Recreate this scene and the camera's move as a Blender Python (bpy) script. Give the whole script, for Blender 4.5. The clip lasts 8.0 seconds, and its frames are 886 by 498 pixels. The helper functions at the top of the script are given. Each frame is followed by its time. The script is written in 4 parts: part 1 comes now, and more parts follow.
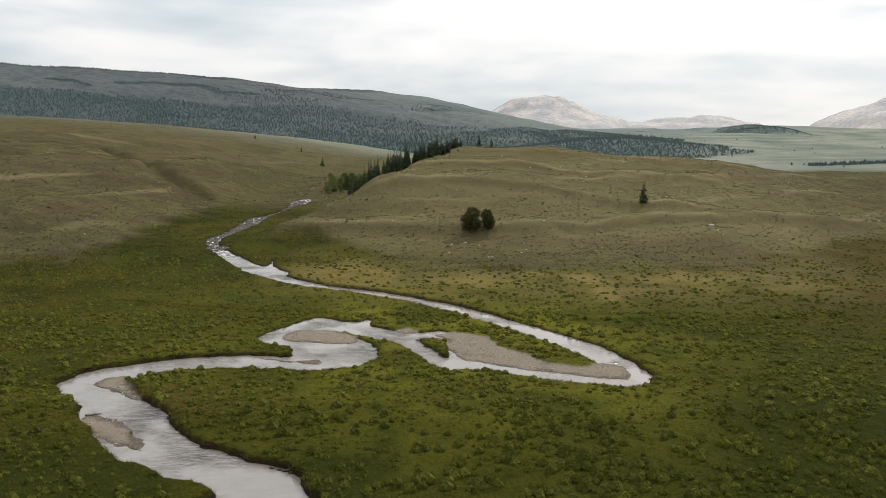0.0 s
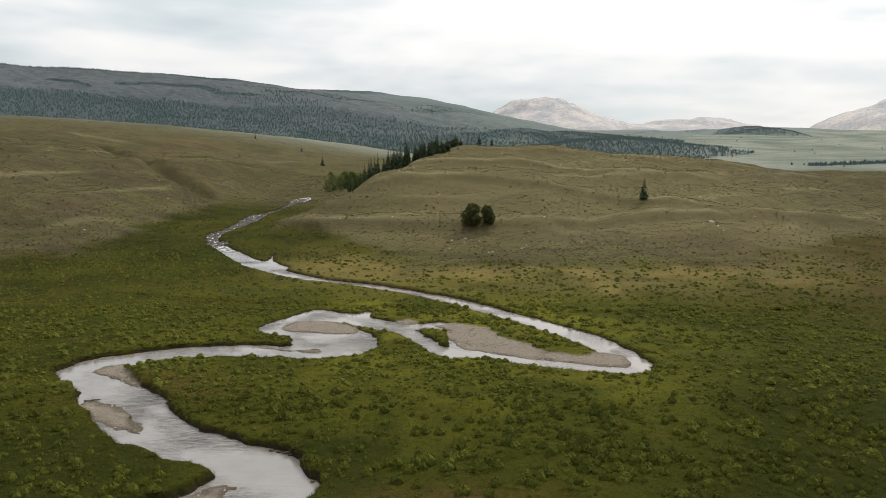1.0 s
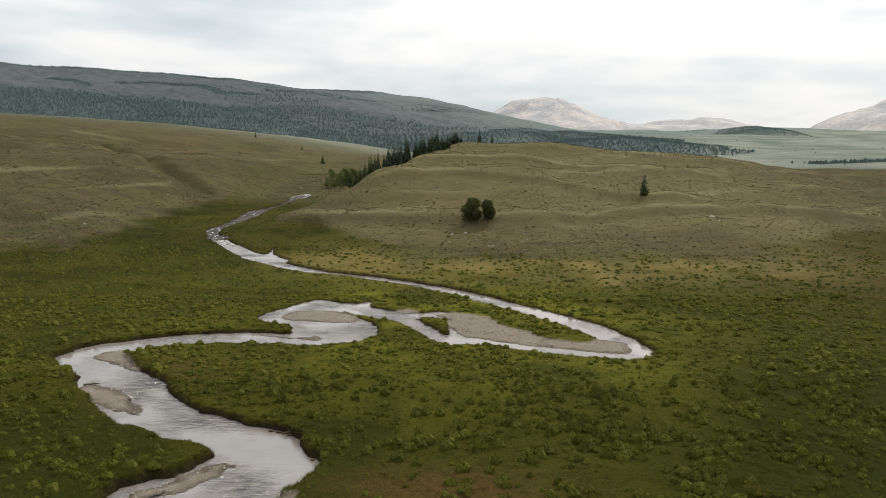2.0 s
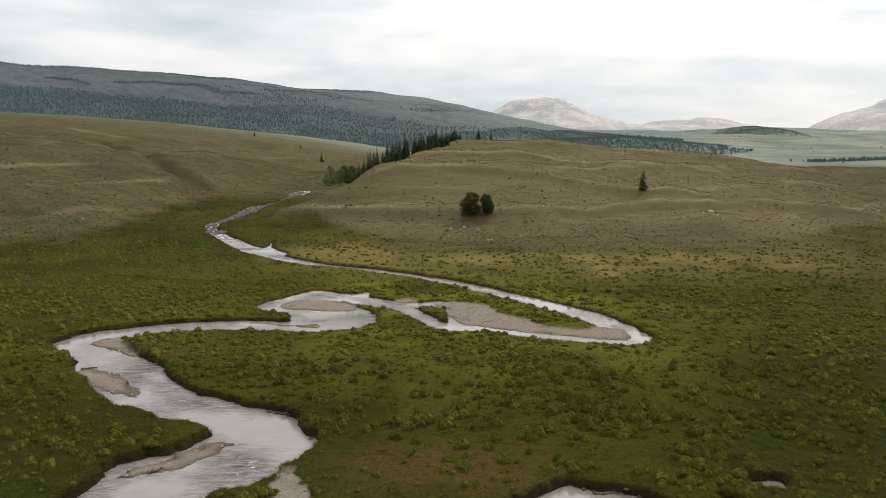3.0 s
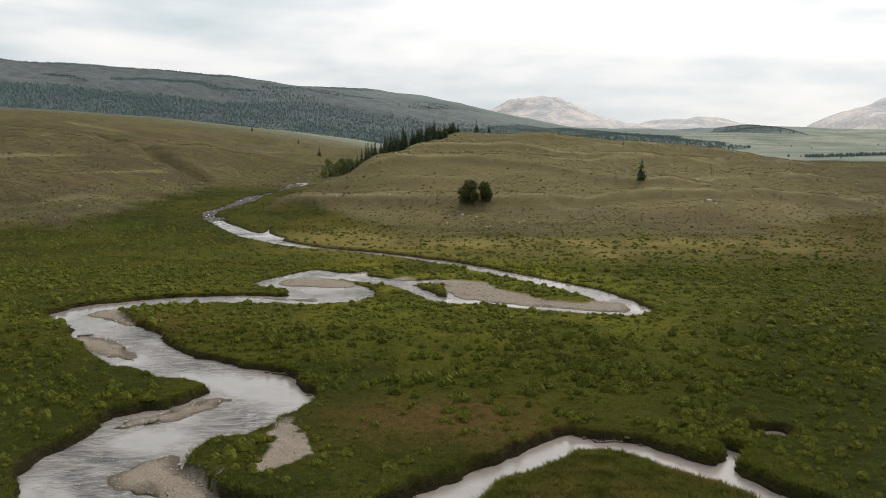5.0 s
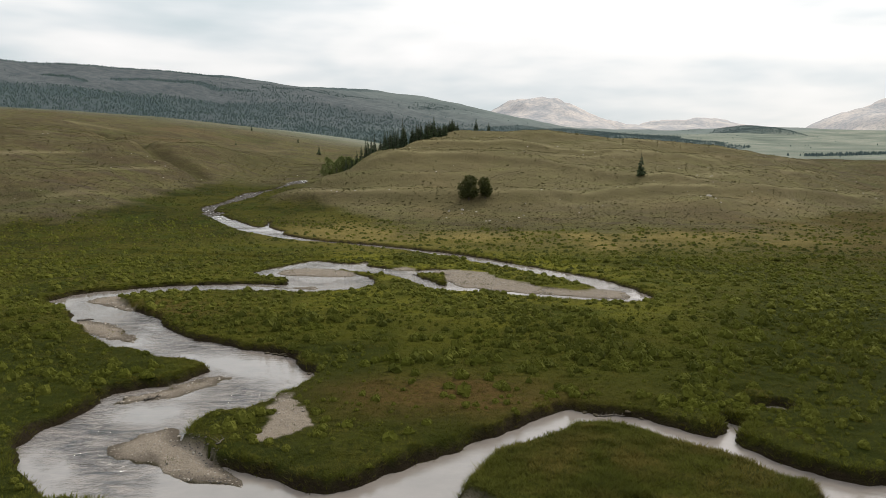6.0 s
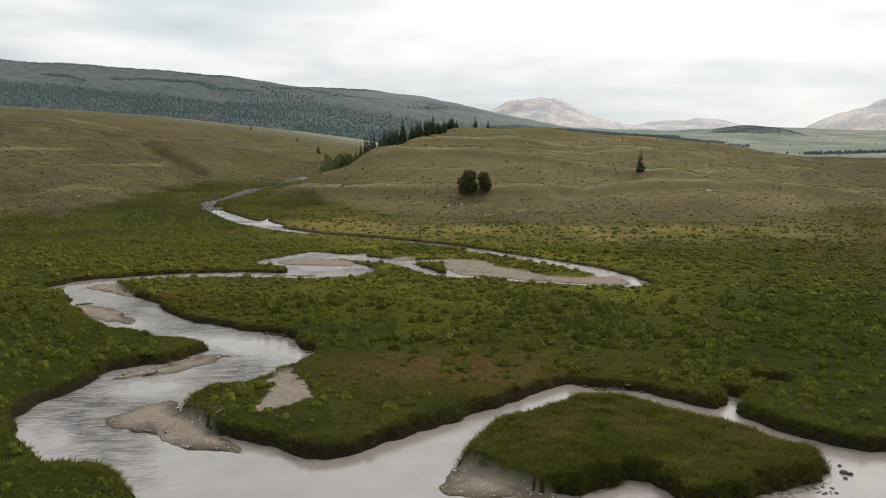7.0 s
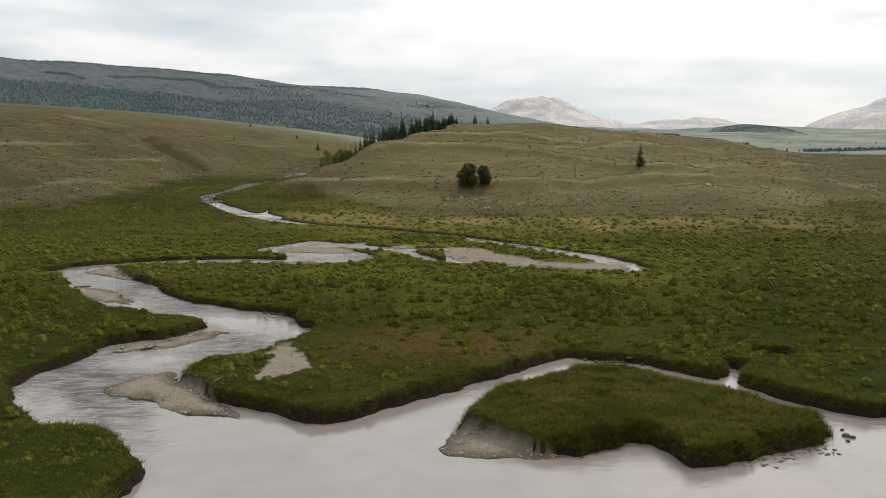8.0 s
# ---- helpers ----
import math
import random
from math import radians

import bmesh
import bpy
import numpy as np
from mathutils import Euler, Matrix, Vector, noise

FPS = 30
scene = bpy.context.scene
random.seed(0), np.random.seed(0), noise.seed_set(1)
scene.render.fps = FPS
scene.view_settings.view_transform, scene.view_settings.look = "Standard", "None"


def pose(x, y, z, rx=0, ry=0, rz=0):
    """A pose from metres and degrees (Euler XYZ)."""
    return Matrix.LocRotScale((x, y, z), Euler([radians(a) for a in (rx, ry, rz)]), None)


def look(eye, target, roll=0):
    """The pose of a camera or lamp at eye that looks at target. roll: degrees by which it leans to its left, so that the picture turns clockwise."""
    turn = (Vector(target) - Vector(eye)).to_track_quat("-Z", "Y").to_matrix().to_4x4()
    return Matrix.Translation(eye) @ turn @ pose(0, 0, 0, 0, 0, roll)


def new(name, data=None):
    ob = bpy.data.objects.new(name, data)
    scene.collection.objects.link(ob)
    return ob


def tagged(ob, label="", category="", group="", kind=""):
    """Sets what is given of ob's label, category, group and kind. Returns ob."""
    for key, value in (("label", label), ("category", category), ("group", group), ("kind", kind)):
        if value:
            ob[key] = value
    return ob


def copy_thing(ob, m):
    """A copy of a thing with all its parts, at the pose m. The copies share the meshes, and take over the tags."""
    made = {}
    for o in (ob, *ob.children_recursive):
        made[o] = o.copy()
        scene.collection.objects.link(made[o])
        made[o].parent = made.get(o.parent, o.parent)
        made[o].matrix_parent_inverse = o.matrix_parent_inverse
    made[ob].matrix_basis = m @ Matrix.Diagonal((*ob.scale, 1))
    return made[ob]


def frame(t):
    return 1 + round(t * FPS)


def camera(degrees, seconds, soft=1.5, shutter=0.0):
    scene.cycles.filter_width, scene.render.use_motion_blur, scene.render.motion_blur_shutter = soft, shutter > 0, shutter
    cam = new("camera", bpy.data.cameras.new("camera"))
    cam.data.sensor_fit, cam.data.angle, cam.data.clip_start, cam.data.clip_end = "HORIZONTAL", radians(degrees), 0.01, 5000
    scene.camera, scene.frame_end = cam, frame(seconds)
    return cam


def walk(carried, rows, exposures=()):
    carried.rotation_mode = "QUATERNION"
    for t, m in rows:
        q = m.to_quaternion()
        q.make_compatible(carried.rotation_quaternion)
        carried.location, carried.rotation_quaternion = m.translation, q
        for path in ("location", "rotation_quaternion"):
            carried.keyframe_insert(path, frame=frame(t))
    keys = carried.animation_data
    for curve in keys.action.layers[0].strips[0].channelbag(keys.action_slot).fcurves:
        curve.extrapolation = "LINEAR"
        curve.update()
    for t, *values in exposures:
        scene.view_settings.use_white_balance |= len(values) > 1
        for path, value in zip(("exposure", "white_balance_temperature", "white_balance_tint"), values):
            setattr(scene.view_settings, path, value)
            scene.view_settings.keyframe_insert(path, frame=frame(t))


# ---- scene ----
# ---------------------------------------------------------------- camera and its way down
cam = camera(64.2, 8.0, soft=0.8)
METRES, EYE, TILT, LEAN, TURN = 16.0, 29.5, -6.2, 0.0, 0.0
ROWS = [
    (0.0, 0.0, 0.0, 0.0, -0.0, 0.0, -0.0),
    (0.5, -0.001, 0.0065, -0.0612, -0.0, 0.06, -0.03),
    (1.0, -0.0015, 0.0122, -0.1246, 0.0, 0.16, -0.04),
    (1.5, -0.003, 0.0173, -0.1882, 0.03, 0.18, -0.09),
    (3.0, -0.0009, 0.0378, -0.3771, -0.07, 0.24, -0.06),
    (3.5, -0.0038, 0.0444, -0.4395, -0.12, 0.23, -0.07),
    (4.0, -0.0091, 0.0514, -0.5018, -0.11, 0.19, -0.1),
    (4.5, -0.0088, 0.0604, -0.56, -0.19, 0.16, -0.11),
    (6.0, -0.0122, 0.0704, -0.7454, -0.29, 0.3, -0.1),
    (6.5, -0.0131, 0.0728, -0.8106, -0.3, 0.32, -0.09),
    (7.0, -0.0135, 0.0805, -0.8707, -0.34, 0.36, -0.07),
    (7.5, -0.0137, 0.0894, -0.932, -0.36, 0.33, -0.07),
    (8.0, -0.015, 0.0974, -0.9942, -0.38, 0.31, -0.1),
]
walk(cam, [(t, pose(0, 0, EYE, TILT, LEAN, TURN) @ pose(METRES * x, METRES * y, METRES * z, 90 + pitch, roll, yaw))
           for t, x, y, z, yaw, pitch, roll in ROWS])

# ---------------------------------------------------------------- sky, sun, exposure
SUN_UP, SUN_ROUND = radians(42), radians(38)   # above the horizon; clockwise from straight ahead
world = bpy.data.worlds.new("overcast_sky")
scene.world = world
world.use_nodes = True


class Nodes:
    """Short hand for building a node tree."""

    def __init__(self, tree):
        self.tree = tree
        tree.nodes.clear()

    def add(self, kind, inputs=None):
        n = self.tree.nodes.new(kind)
        for k, v in (inputs or {}).items():
            if isinstance(v, bpy.types.NodeSocket):
                self.tree.links.new(v, n.inputs[k])
            else:
                n.inputs[k].default_value = v
        return n

    def ramp(self, fac, stops):
        n = self.add("ShaderNodeValToRGB", {"Fac": fac})
        e = n.color_ramp.elements
        while len(e) < len(stops):
            e.new(0.5)
        for el, (p, c) in zip(e, stops):
            el.position = p
            el.color = (c, c, c, 1) if isinstance(c, (int, float)) else (*c, 1)
        return n.outputs["Color"]

    def mix(self, fac, a, b, blend="MIX"):
        n = self.add("ShaderNodeMix")
        n.data_type, n.blend_type = "RGBA", blend
        for k, v in ((0, fac), (6, a), (7, b)):
            if isinstance(v, bpy.types.NodeSocket):
                self.tree.links.new(v, n.inputs[k])
            else:
                n.inputs[k].default_value = (*v, 1) if isinstance(v, tuple) else v
        return n.outputs[2]

    def math(self, op, a, b=0.0, c=0.0):
        n = self.add("ShaderNodeMath")
        n.operation = op
        for k, v in ((0, a), (1, b), (2, c)):
            if isinstance(v, bpy.types.NodeSocket):
                self.tree.links.new(v, n.inputs[k])
            else:
                n.inputs[k].default_value = v
        return n.outputs[0]

    def noise(self, vec, scale, detail=4.0, rough=0.55, dist=0.0):
        return self.add("ShaderNodeTexNoise", {"Vector": vec, "Scale": scale, "Detail": detail, "Roughness": rough,
                                               "Distortion": dist}).outputs["Fac"]


k = Nodes(world.node_tree)
way = k.add("ShaderNodeTexCoord").outputs["Generated"]
nishita = k.add("ShaderNodeTexSky")
nishita.sky_type, nishita.sun_disc, nishita.sun_elevation, nishita.sun_rotation = "NISHITA", False, SUN_UP, SUN_ROUND
wide = k.add("ShaderNodeMapping", {"Vector": way, "Scale": (1.0, 1.0, 4.2), "Location": (0.35, 0.1, 0.42)}).outputs[0]
bank_n = k.noise(wide, 2.3, 4.0, 0.45, 0.3)
puff_n = k.noise(wide, 7.0, 3.0, 0.45)
glow = k.add("ShaderNodeVectorMath", {0: way, 1: (math.sin(SUN_ROUND) * math.cos(SUN_UP), math.cos(SUN_ROUND) * math.cos(SUN_UP), math.sin(SUN_UP))})
glow.operation = "DOT_PRODUCT"
glow = k.math("POWER", k.math("MAXIMUM", glow.outputs["Value"], 0.0), 10.0)
up = k.math("MAXIMUM", k.add("ShaderNodeSeparateXYZ", {"Vector": way}).outputs["Z"], 0.0)   # an overcast sky brightens to the zenith
thick = k.math("MULTIPLY_ADD", puff_n, 0.25, k.math("MULTIPLY", bank_n, 0.75))
cloud = k.ramp(thick, [(0.39, (0.72, 0.80, 0.825)), (0.465, (0.88, 0.92, 0.935)), (0.53, (1.06, 1.055, 1.04)), (0.64, (1.24, 1.20, 1.175))])
blue = k.add("ShaderNodeBackground", {"Color": nishita.outputs[0], "Strength": 0.1})
cloud = k.mix(glow, cloud, k.mix(1.0, cloud, (1.0, 0.955, 0.91), "MULTIPLY"))
grey = k.add("ShaderNodeBackground", {"Color": cloud, "Strength": k.math("MULTIPLY_ADD", glow, 0.5, k.math("MULTIPLY_ADD", up, 1.0, 0.8))})
cover = k.add("ShaderNodeMixShader", {0: 0.93, 1: blue.outputs[0], 2: grey.outputs[0]})
k.add("ShaderNodeOutputWorld", {"Surface": cover.outputs[0]})

sun_lamp = bpy.data.lights.new("sun", "SUN")
sun_lamp.energy, sun_lamp.angle, sun_lamp.color = 3.3, radians(7), (1.0, 0.93, 0.8)
sun = new("sun", sun_lamp)
sun.matrix_world = look((0, 0, 200), (-math.sin(SUN_ROUND) * math.cos(SUN_UP), -math.cos(SUN_ROUND) * math.cos(SUN_UP),
                                      200 - math.sin(SUN_UP)))
scene.view_settings.exposure = -0.1


# ---------------------------------------------------------------- the plan of the valley, in metres
# outlines of the stream's reaches, its islands and its gravel bars
UPPER = [(-69, 223.2), (-63.8, 214.6), (-53, 199.4), (-48.8, 196.2), (-50.4, 210.2), (-47.8, 196.2), (-41.4, 189.2),
    (-41.6, 184), (-31.8, 175.2), (-19.8, 169.6), (-8.4, 161), (2, 151), (7.8, 143.8), (12.8, 136.2), (17.4, 128.8),
    (21.6, 122.8), (25.4, 116.8), (27.2, 112.4), (28.6, 107.2), (29.6, 101.8), (30, 98), (26.8, 98), (26.6, 104.2),
    (23.8, 105.6), (23.2, 106.6), (20, 113.4), (16.4, 121.2), (12.2, 128.4), (7.2, 134.8), (1.8, 141.8), (-2.8,
    147.8), (-8, 153.8), (-13.4, 158.4), (-22, 165.4), (-29.2, 169), (-35.4, 172.4), (-40.4, 176.2), (-46.2, 182.4),
    (-52.2, 188.2), (-62.4, 204.4), (-69.4, 215.8), (-76.2, 228.6)]
RAPID = [(-69, 223.2), (-75, 233.4), (-77, 244.6), (-75.2, 257.6), (-74.2, 277), (-74.6, 301.6), (-73.8, 313.6), (-72,
    348), (-71.2, 372.4), (-72.8, 381.2), (-76.2, 361.2), (-74, 331), (-76.8, 305.4), (-82, 297.8), (-79.8, 277),
    (-79.2, 253.4), (-81.8, 243.4), (-76.2, 228.6)]
POOL = [(30, 98), (28.2, 93.8), (24, 92), (20.4, 93.6), (16.8, 94.8), (13.2, 96.8), (9.4, 99), (7.6, 101), (1.4,
    100.6), (-0.4, 101.6), (-2, 105.6), (-4, 109.8), (-6, 114.2), (-8, 117.2), (-11.2, 119.6), (-14.4, 122.2), (-17.8,
    126.6), (-18.6, 125.8), (-17.2, 123.2), (-14.2, 120.2), (-11.8, 116), (-10.2, 110.6), (-10, 106.6), (-13, 102.4),
    (-15.2, 101), (-18.4, 100), (-23.6, 101), (-25.4, 108.8), (-23.8, 108.8), (-24.2, 113), (-25, 114.2), (-27.6,
    115.4), (-31, 119), (-32.4, 121.8), (-31.2, 125.8), (-29.4, 129.4), (-27.6, 133.6), (-25.4, 136.8), (-23.4,
    137.8), (-20, 134.2), (-15.8, 134.2), (-14.4, 136.8), (-14, 130.8), (-9.8, 126.6), (-4.4, 124.8), (-0.4, 126.6),
    (4.6, 121.8), (8.2, 120.6), (4.2, 113.8), (1.8, 109.6), (7.4, 104.8), (13.8, 101.2), (20.6, 98), (25.2, 97),
    (26.8, 98)]
BEND = [(-23.6, 101), (-29.4, 101.6), (-36, 101), (-39.8, 100), (-43, 98), (-43.8, 94.8), (-41.2, 92), (-38.6, 88.6),
    (-36, 85.6), (-32.8, 82), (-31, 78.8), (-29, 75.4), (-26.4, 73.4), (-22.6, 71.2), (-20.6, 69.8), (-17.2, 67.8),
    (-14.6, 66.4), (-11.2, 60.2), (-11.8, 57.4), (-13, 52.6), (-25.4, 52.4), (-22.2, 56.8), (-20.2, 61.6), (-22.2,
    63.4), (-25.6, 64.2), (-28.8, 67.8), (-33.2, 69.2), (-34.4, 70.8), (-38.8, 75.4), (-40, 78), (-41.6, 79.4),
    (-43.6, 82), (-45.2, 85.2), (-48.6, 89), (-53, 93.6), (-53.2, 97), (-52.2, 100.2), (-49.2, 102.6), (-45.8, 104.8),
    (-42.4, 107), (-38.6, 108.6), (-34.4, 109.2), (-30, 109.6), (-25.4, 108.8)]
LOWER = [(-13, 52.6), (-15.8, 50.6), (-17.8, 47.2), (-16.6, 44.6), (-15.2, 43), (-12, 40.2), (-10.4, 39.2), (-8.8,
    38), (-6.8, 37), (-5, 37.6), (-3.4, 39.4), (-2.2, 40.8), (0, 42), (2.6, 44.8), (4.6, 46.2), (6.6, 48), (9.6,
    51.2), (11, 50.2), (13.2, 50.2), (14.8, 48.8), (17.2, 46.2), (18.4, 44.8), (20.2, 48), (19, 44.4), (20, 42.4),
    (21, 41.2), (22, 39.8), (23.6, 38.4), (24.8, 38), (27.8, 36.2), (46, 33), (75, 28), (75, 2), (20, 6), (-2, 8),
    (-13.8, 18), (-13.6, 26.8), (-13, 31.2), (-15, 33), (-16.4, 34.6), (-18, 36), (-20.4, 36.2), (-24, 38.8), (-25.6,
    40.8), (-27.2, 44.6), (-27.2, 47.2), (-26.4, 51.4), (-26.2, 54.2)]
ISLE = [(0.6, 38), (1, 38.8), (2, 40.4), (3.8, 42.2), (5.8, 44), (8.4, 46.4), (10.8, 47.2), (12.2, 46.8), (15.2, 44),
    (17.8, 41.8), (19.6, 39.4), (20.6, 37.8), (21.6, 38), (20.6, 35.8), (19, 33.8), (17.2, 33.6), (15, 32.4), (12.6,
    31.4), (11.2, 31.6), (11, 33.2), (10.2, 34.4), (9.4, 34.4), (8, 33.4), (6.4, 32.8), (5, 33.6), (2, 34.8), (0.6,
    36.2)]
ISLEBAR = [(0.6, 37), (-0.2, 34), (0.2, 32.8), (1.8, 32.4), (4.6, 32.8), (6.2, 33), (3.4, 34.2)]
ISLET = [(-5, 120.2), (-3.8, 119.6), (-1.4, 120), (1.6, 118), (1.8, 116.8), (0.6, 115.6), (1, 111.2), (1.6, 108.8),
    (0.6, 107.6), (-1.2, 112.4), (-3.8, 116.4)]
BARLOOP = [(-2, 123.2), (1.6, 125.8), (8.2, 120.6), (9, 114.8), (13, 108.8), (17.6, 103.8), (21.8, 101.8), (23.8,
    105.6), (26.6, 104.2), (27.4, 100.2), (26.8, 98), (25.2, 97), (20.6, 98), (13.8, 101.2), (6.6, 104.8), (3.2, 107),
    (1.4, 112.4), (0, 116), (1.6, 118.6)]
BARPOOL = [(-28.8, 121.8), (-28, 125.8), (-25.4, 127.6), (-20, 127), (-17, 124), (-14, 119.4), (-14.8, 117.4), (-18.6,
    117), (-23.6, 118.2), (-27.2, 119.4)]
BARTONGUE = [(-29.8, 108.8), (-25, 107.2), (-23, 106.2), (-21, 107), (-18.2, 107.2), (-18.2, 105), (-21, 104.8),
    (-24.6, 106), (-28.6, 107.6)]
BARTIP = [(-9.6, 126.2), (-6.6, 128), (-4, 125.8), (-6, 124)]
BARBENDA = [(-49, 95.6), (-48, 97.6), (-45.4, 98.8), (-41.8, 92.4), (-38.6, 88.6), (-39.2, 87.4), (-42.8, 90.6),
    (-45.8, 93)]
BARBENDB = [(-43.4, 81.6), (-42.2, 82.6), (-38, 80.8), (-35.2, 78), (-31.8, 71.8), (-32.6, 71.4), (-35.8, 73.8),
    (-37.8, 75), (-40.4, 78)]
BARSPIT = [(-26, 51.8), (-24.2, 54.6), (-21.6, 57.8), (-19.6, 60), (-18.2, 59.4), (-18.2, 57.4), (-19.8, 55.2),
    (-22.6, 53)]
BARPEN = [(-21.4, 43.2), (-21.4, 44.6), (-20.2, 46.2), (-19, 48), (-15.6, 43.4), (-12.8, 40.8), (-11.4, 38.8), (-11.4,
    38), (-13, 38.2), (-15.4, 38.8), (-16.4, 40.2), (-18.6, 41.6), (-20.4, 42)]
PATCH = [(-13.4, 52.6), (-12.2, 53), (-9.6, 48), (-8.8, 46.2), (-10.2, 44), (-12.4, 43.6), (-13, 44.6), (-11.8, 46.6),
    (-12.2, 49.4)]
LINKS = [(-72.5, 226, 3.4), (28.4, 98.4, 1.6), (-24.5, 105, 3.6), (-22, 53, 4.2), (-17, 53.5, 4.0)]
POND = [(23.4, 50), (25.2, 50.3), (25.8, 51.6), (24, 51.9)]
CUT = [(19.9, 46.6), (20.5, 46.6), (20.75, 47.9), (20.5, 49.0), (20.3, 48.0)]


def circle(x, y, r):
    return [(x + r * math.cos(a * math.pi / 8), y + r * math.sin(a * math.pi / 8)) for a in range(16)]


def rounded(poly, times=2):
    """Corner cutting, twice."""
    p = np.array(poly, float)
    for _ in range(times):
        q = np.roll(p, -1, 0)
        p = np.stack([0.8 * p + 0.2 * q, 0.2 * p + 0.8 * q], 1).reshape(-1, 2)
    return p


WATERS = [rounded(o) for o in (UPPER, RAPID, POOL, BEND, LOWER, POND, CUT)] + [np.array(circle(*c)) for c in LINKS]
BARS = [rounded(o) for o in (ISLEBAR, BARLOOP, BARPOOL, BARTONGUE, BARTIP, BARBENDA, BARBENDB, BARSPIT, BARPEN)]
ISLANDS = [rounded(o) for o in (ISLE, ISLET)] + BARS
DRY_BARS = [rounded(PATCH)]


def lattice(ix, iy, seed):
    h = (ix * 374761393 + iy * 668265263 + seed * 974634221) & 0xFFFFFFFF
    h = ((h ^ (h >> 13)) * 1274126177) & 0xFFFFFFFF
    return ((h ^ (h >> 16)) & 0xFFFFFF) / 0xFFFFFF


def vnoise(x, y, size, seed=0, octaves=1):
    """Smooth noise in -1..1 over features of that size."""
    total, amp, norm = 0.0, 1.0, 0.0
    for o in range(octaves):
        u, v = np.asarray(x) / size, np.asarray(y) / size
        iu, iv = np.floor(u).astype(np.int64), np.floor(v).astype(np.int64)
        fu, fv = u - iu, v - iv
        fu, fv = fu * fu * (3 - 2 * fu), fv * fv * (3 - 2 * fv)
        s = seed * 31 + o * 7
        a = lattice(iu, iv, s) * (1 - fu) + lattice(iu + 1, iv, s) * fu
        b = lattice(iu, iv + 1, s) * (1 - fu) + lattice(iu + 1, iv + 1, s) * fu
        total = total + amp * (2 * (a * (1 - fv) + b * fv) - 1)
        norm, amp, size = norm + amp, amp * 0.5, size * 0.5
    return total / norm


def smooth(a, b, v):
    t = np.clip((v - a) / (b - a), 0, 1)
    return t * t * (3 - 2 * t)


def smin(a, b, r):
    h = np.clip(0.5 + 0.5 * (b - a) / r, 0, 1)
    return b * (1 - h) + a * h - r * h * (1 - h)


def smax(a, b, r):
    return -smin(-a, -b, r)


def inside(poly, x, y):
    hit = np.zeros(x.shape, bool)
    for (ax, ay), (bx, by) in zip(poly, np.roll(poly, -1, 0)):
        if ay != by:
            hit ^= ((ay > y) != (by > y)) & (x < (bx - ax) * (y - ay) / (by - ay) + ax)
    return hit


def in_any(polys, x, y):
    hit = np.zeros(x.shape, bool)
    for p in polys:
        hit |= inside(p, x, y)
    return hit


def wet_at(x, y):
    return in_any(WATERS, x, y) & ~in_any(ISLANDS, x, y)


def shore_lines():
    """The pieces of all outlines that part water from land."""
    out = []
    for p in WATERS + ISLANDS:
        a, b = p, np.roll(p, -1, 0)
        n = np.maximum(1, np.ceil(np.hypot(*(b - a).T) / 1.2).astype(int))
        for (p0, p1, m) in zip(a, b, n):
            t = np.arange(m + 1)[:, None] / m
            q = p0 + (p1 - p0) * t
            out.append(np.concatenate([q[:-1], q[1:]], 1))
    s = np.concatenate(out)
    d = s[:, 2:] - s[:, :2]
    ln = np.maximum(np.hypot(*d.T), 1e-6)
    s, d, ln = s[ln > 1e-4], d[ln > 1e-4], ln[ln > 1e-4]
    mid, nrm = (s[:, :2] + s[:, 2:]) / 2, np.stack([-d[:, 1], d[:, 0]], 1) / ln[:, None] * 0.12
    one, two = mid + nrm, mid - nrm
    return s[wet_at(one[:, 0], one[:, 1]) != wet_at(two[:, 0], two[:, 1])]


SHORE = shore_lines()


def edge_distance(x, y, segs, most=12.0):
    """The distance to the nearest of the pieces, up to most."""
    best = np.full(x.shape, most)
    order = np.argsort(y)
    ys = y[order]
    for ax, ay, bx, by in segs:
        lo, hi = np.searchsorted(ys, (min(ay, by) - most, max(ay, by) + most))
        i = order[lo:hi]
        i = i[np.abs(x[i] - (ax + bx) / 2) < most + abs(bx - ax)]
        dx, dy = bx - ax, by - ay
        t = np.clip(((x[i] - ax) * dx + (y[i] - ay) * dy) / (dx * dx + dy * dy), 0, 1)
        best[i] = np.minimum(best[i], np.hypot(x[i] - ax - t * dx, y[i] - ay - t * dy))
    return best


def poly_depth(polys, x, y, most=4.0):
    """How far inside the outlines (negative: outside)."""
    segs = np.concatenate([np.concatenate([p, np.roll(p, -1, 0)], 1) for p in polys])
    d = edge_distance(x, y, segs, most)
    return np.where(in_any(polys, x, y), d, -d)


def water_level(x, y):
    up = np.interp(y, [150, 170, 200, 250, 294, 350, 405, 600, 800], [0, .25, 1.9, 5.2, 7.6, 10.6, 13.6, 25.5, 39])
    flat = np.interp(y, [200, 450], [0, 3.0])
    c = 1 - smooth(-45, 0, x)
    return 0.008 * (np.clip(y, 10, 900) - 40) + up * c + flat * (1 - c)


FOOT_X = [-400, -80, -60, -37, 10, 50, 90, 120, 150, 180, 215, 250, 400]
FOOT_Y = [215, 228, 220, 213, 205, 204, 208, 228, 255, 270, 312, 342, 400]
SIDE_Y = [191, 225, 260, 300, 350, 400, 450, 600, 800, 1000]
SIDE_X = [-95, -88, -95, -92, -86, -92, -85, -80, -40, 50]
FRONT_X = [-900, -400, -200, -117, -95]
FRONT_Y = [280, 230, 200, 186, 191]


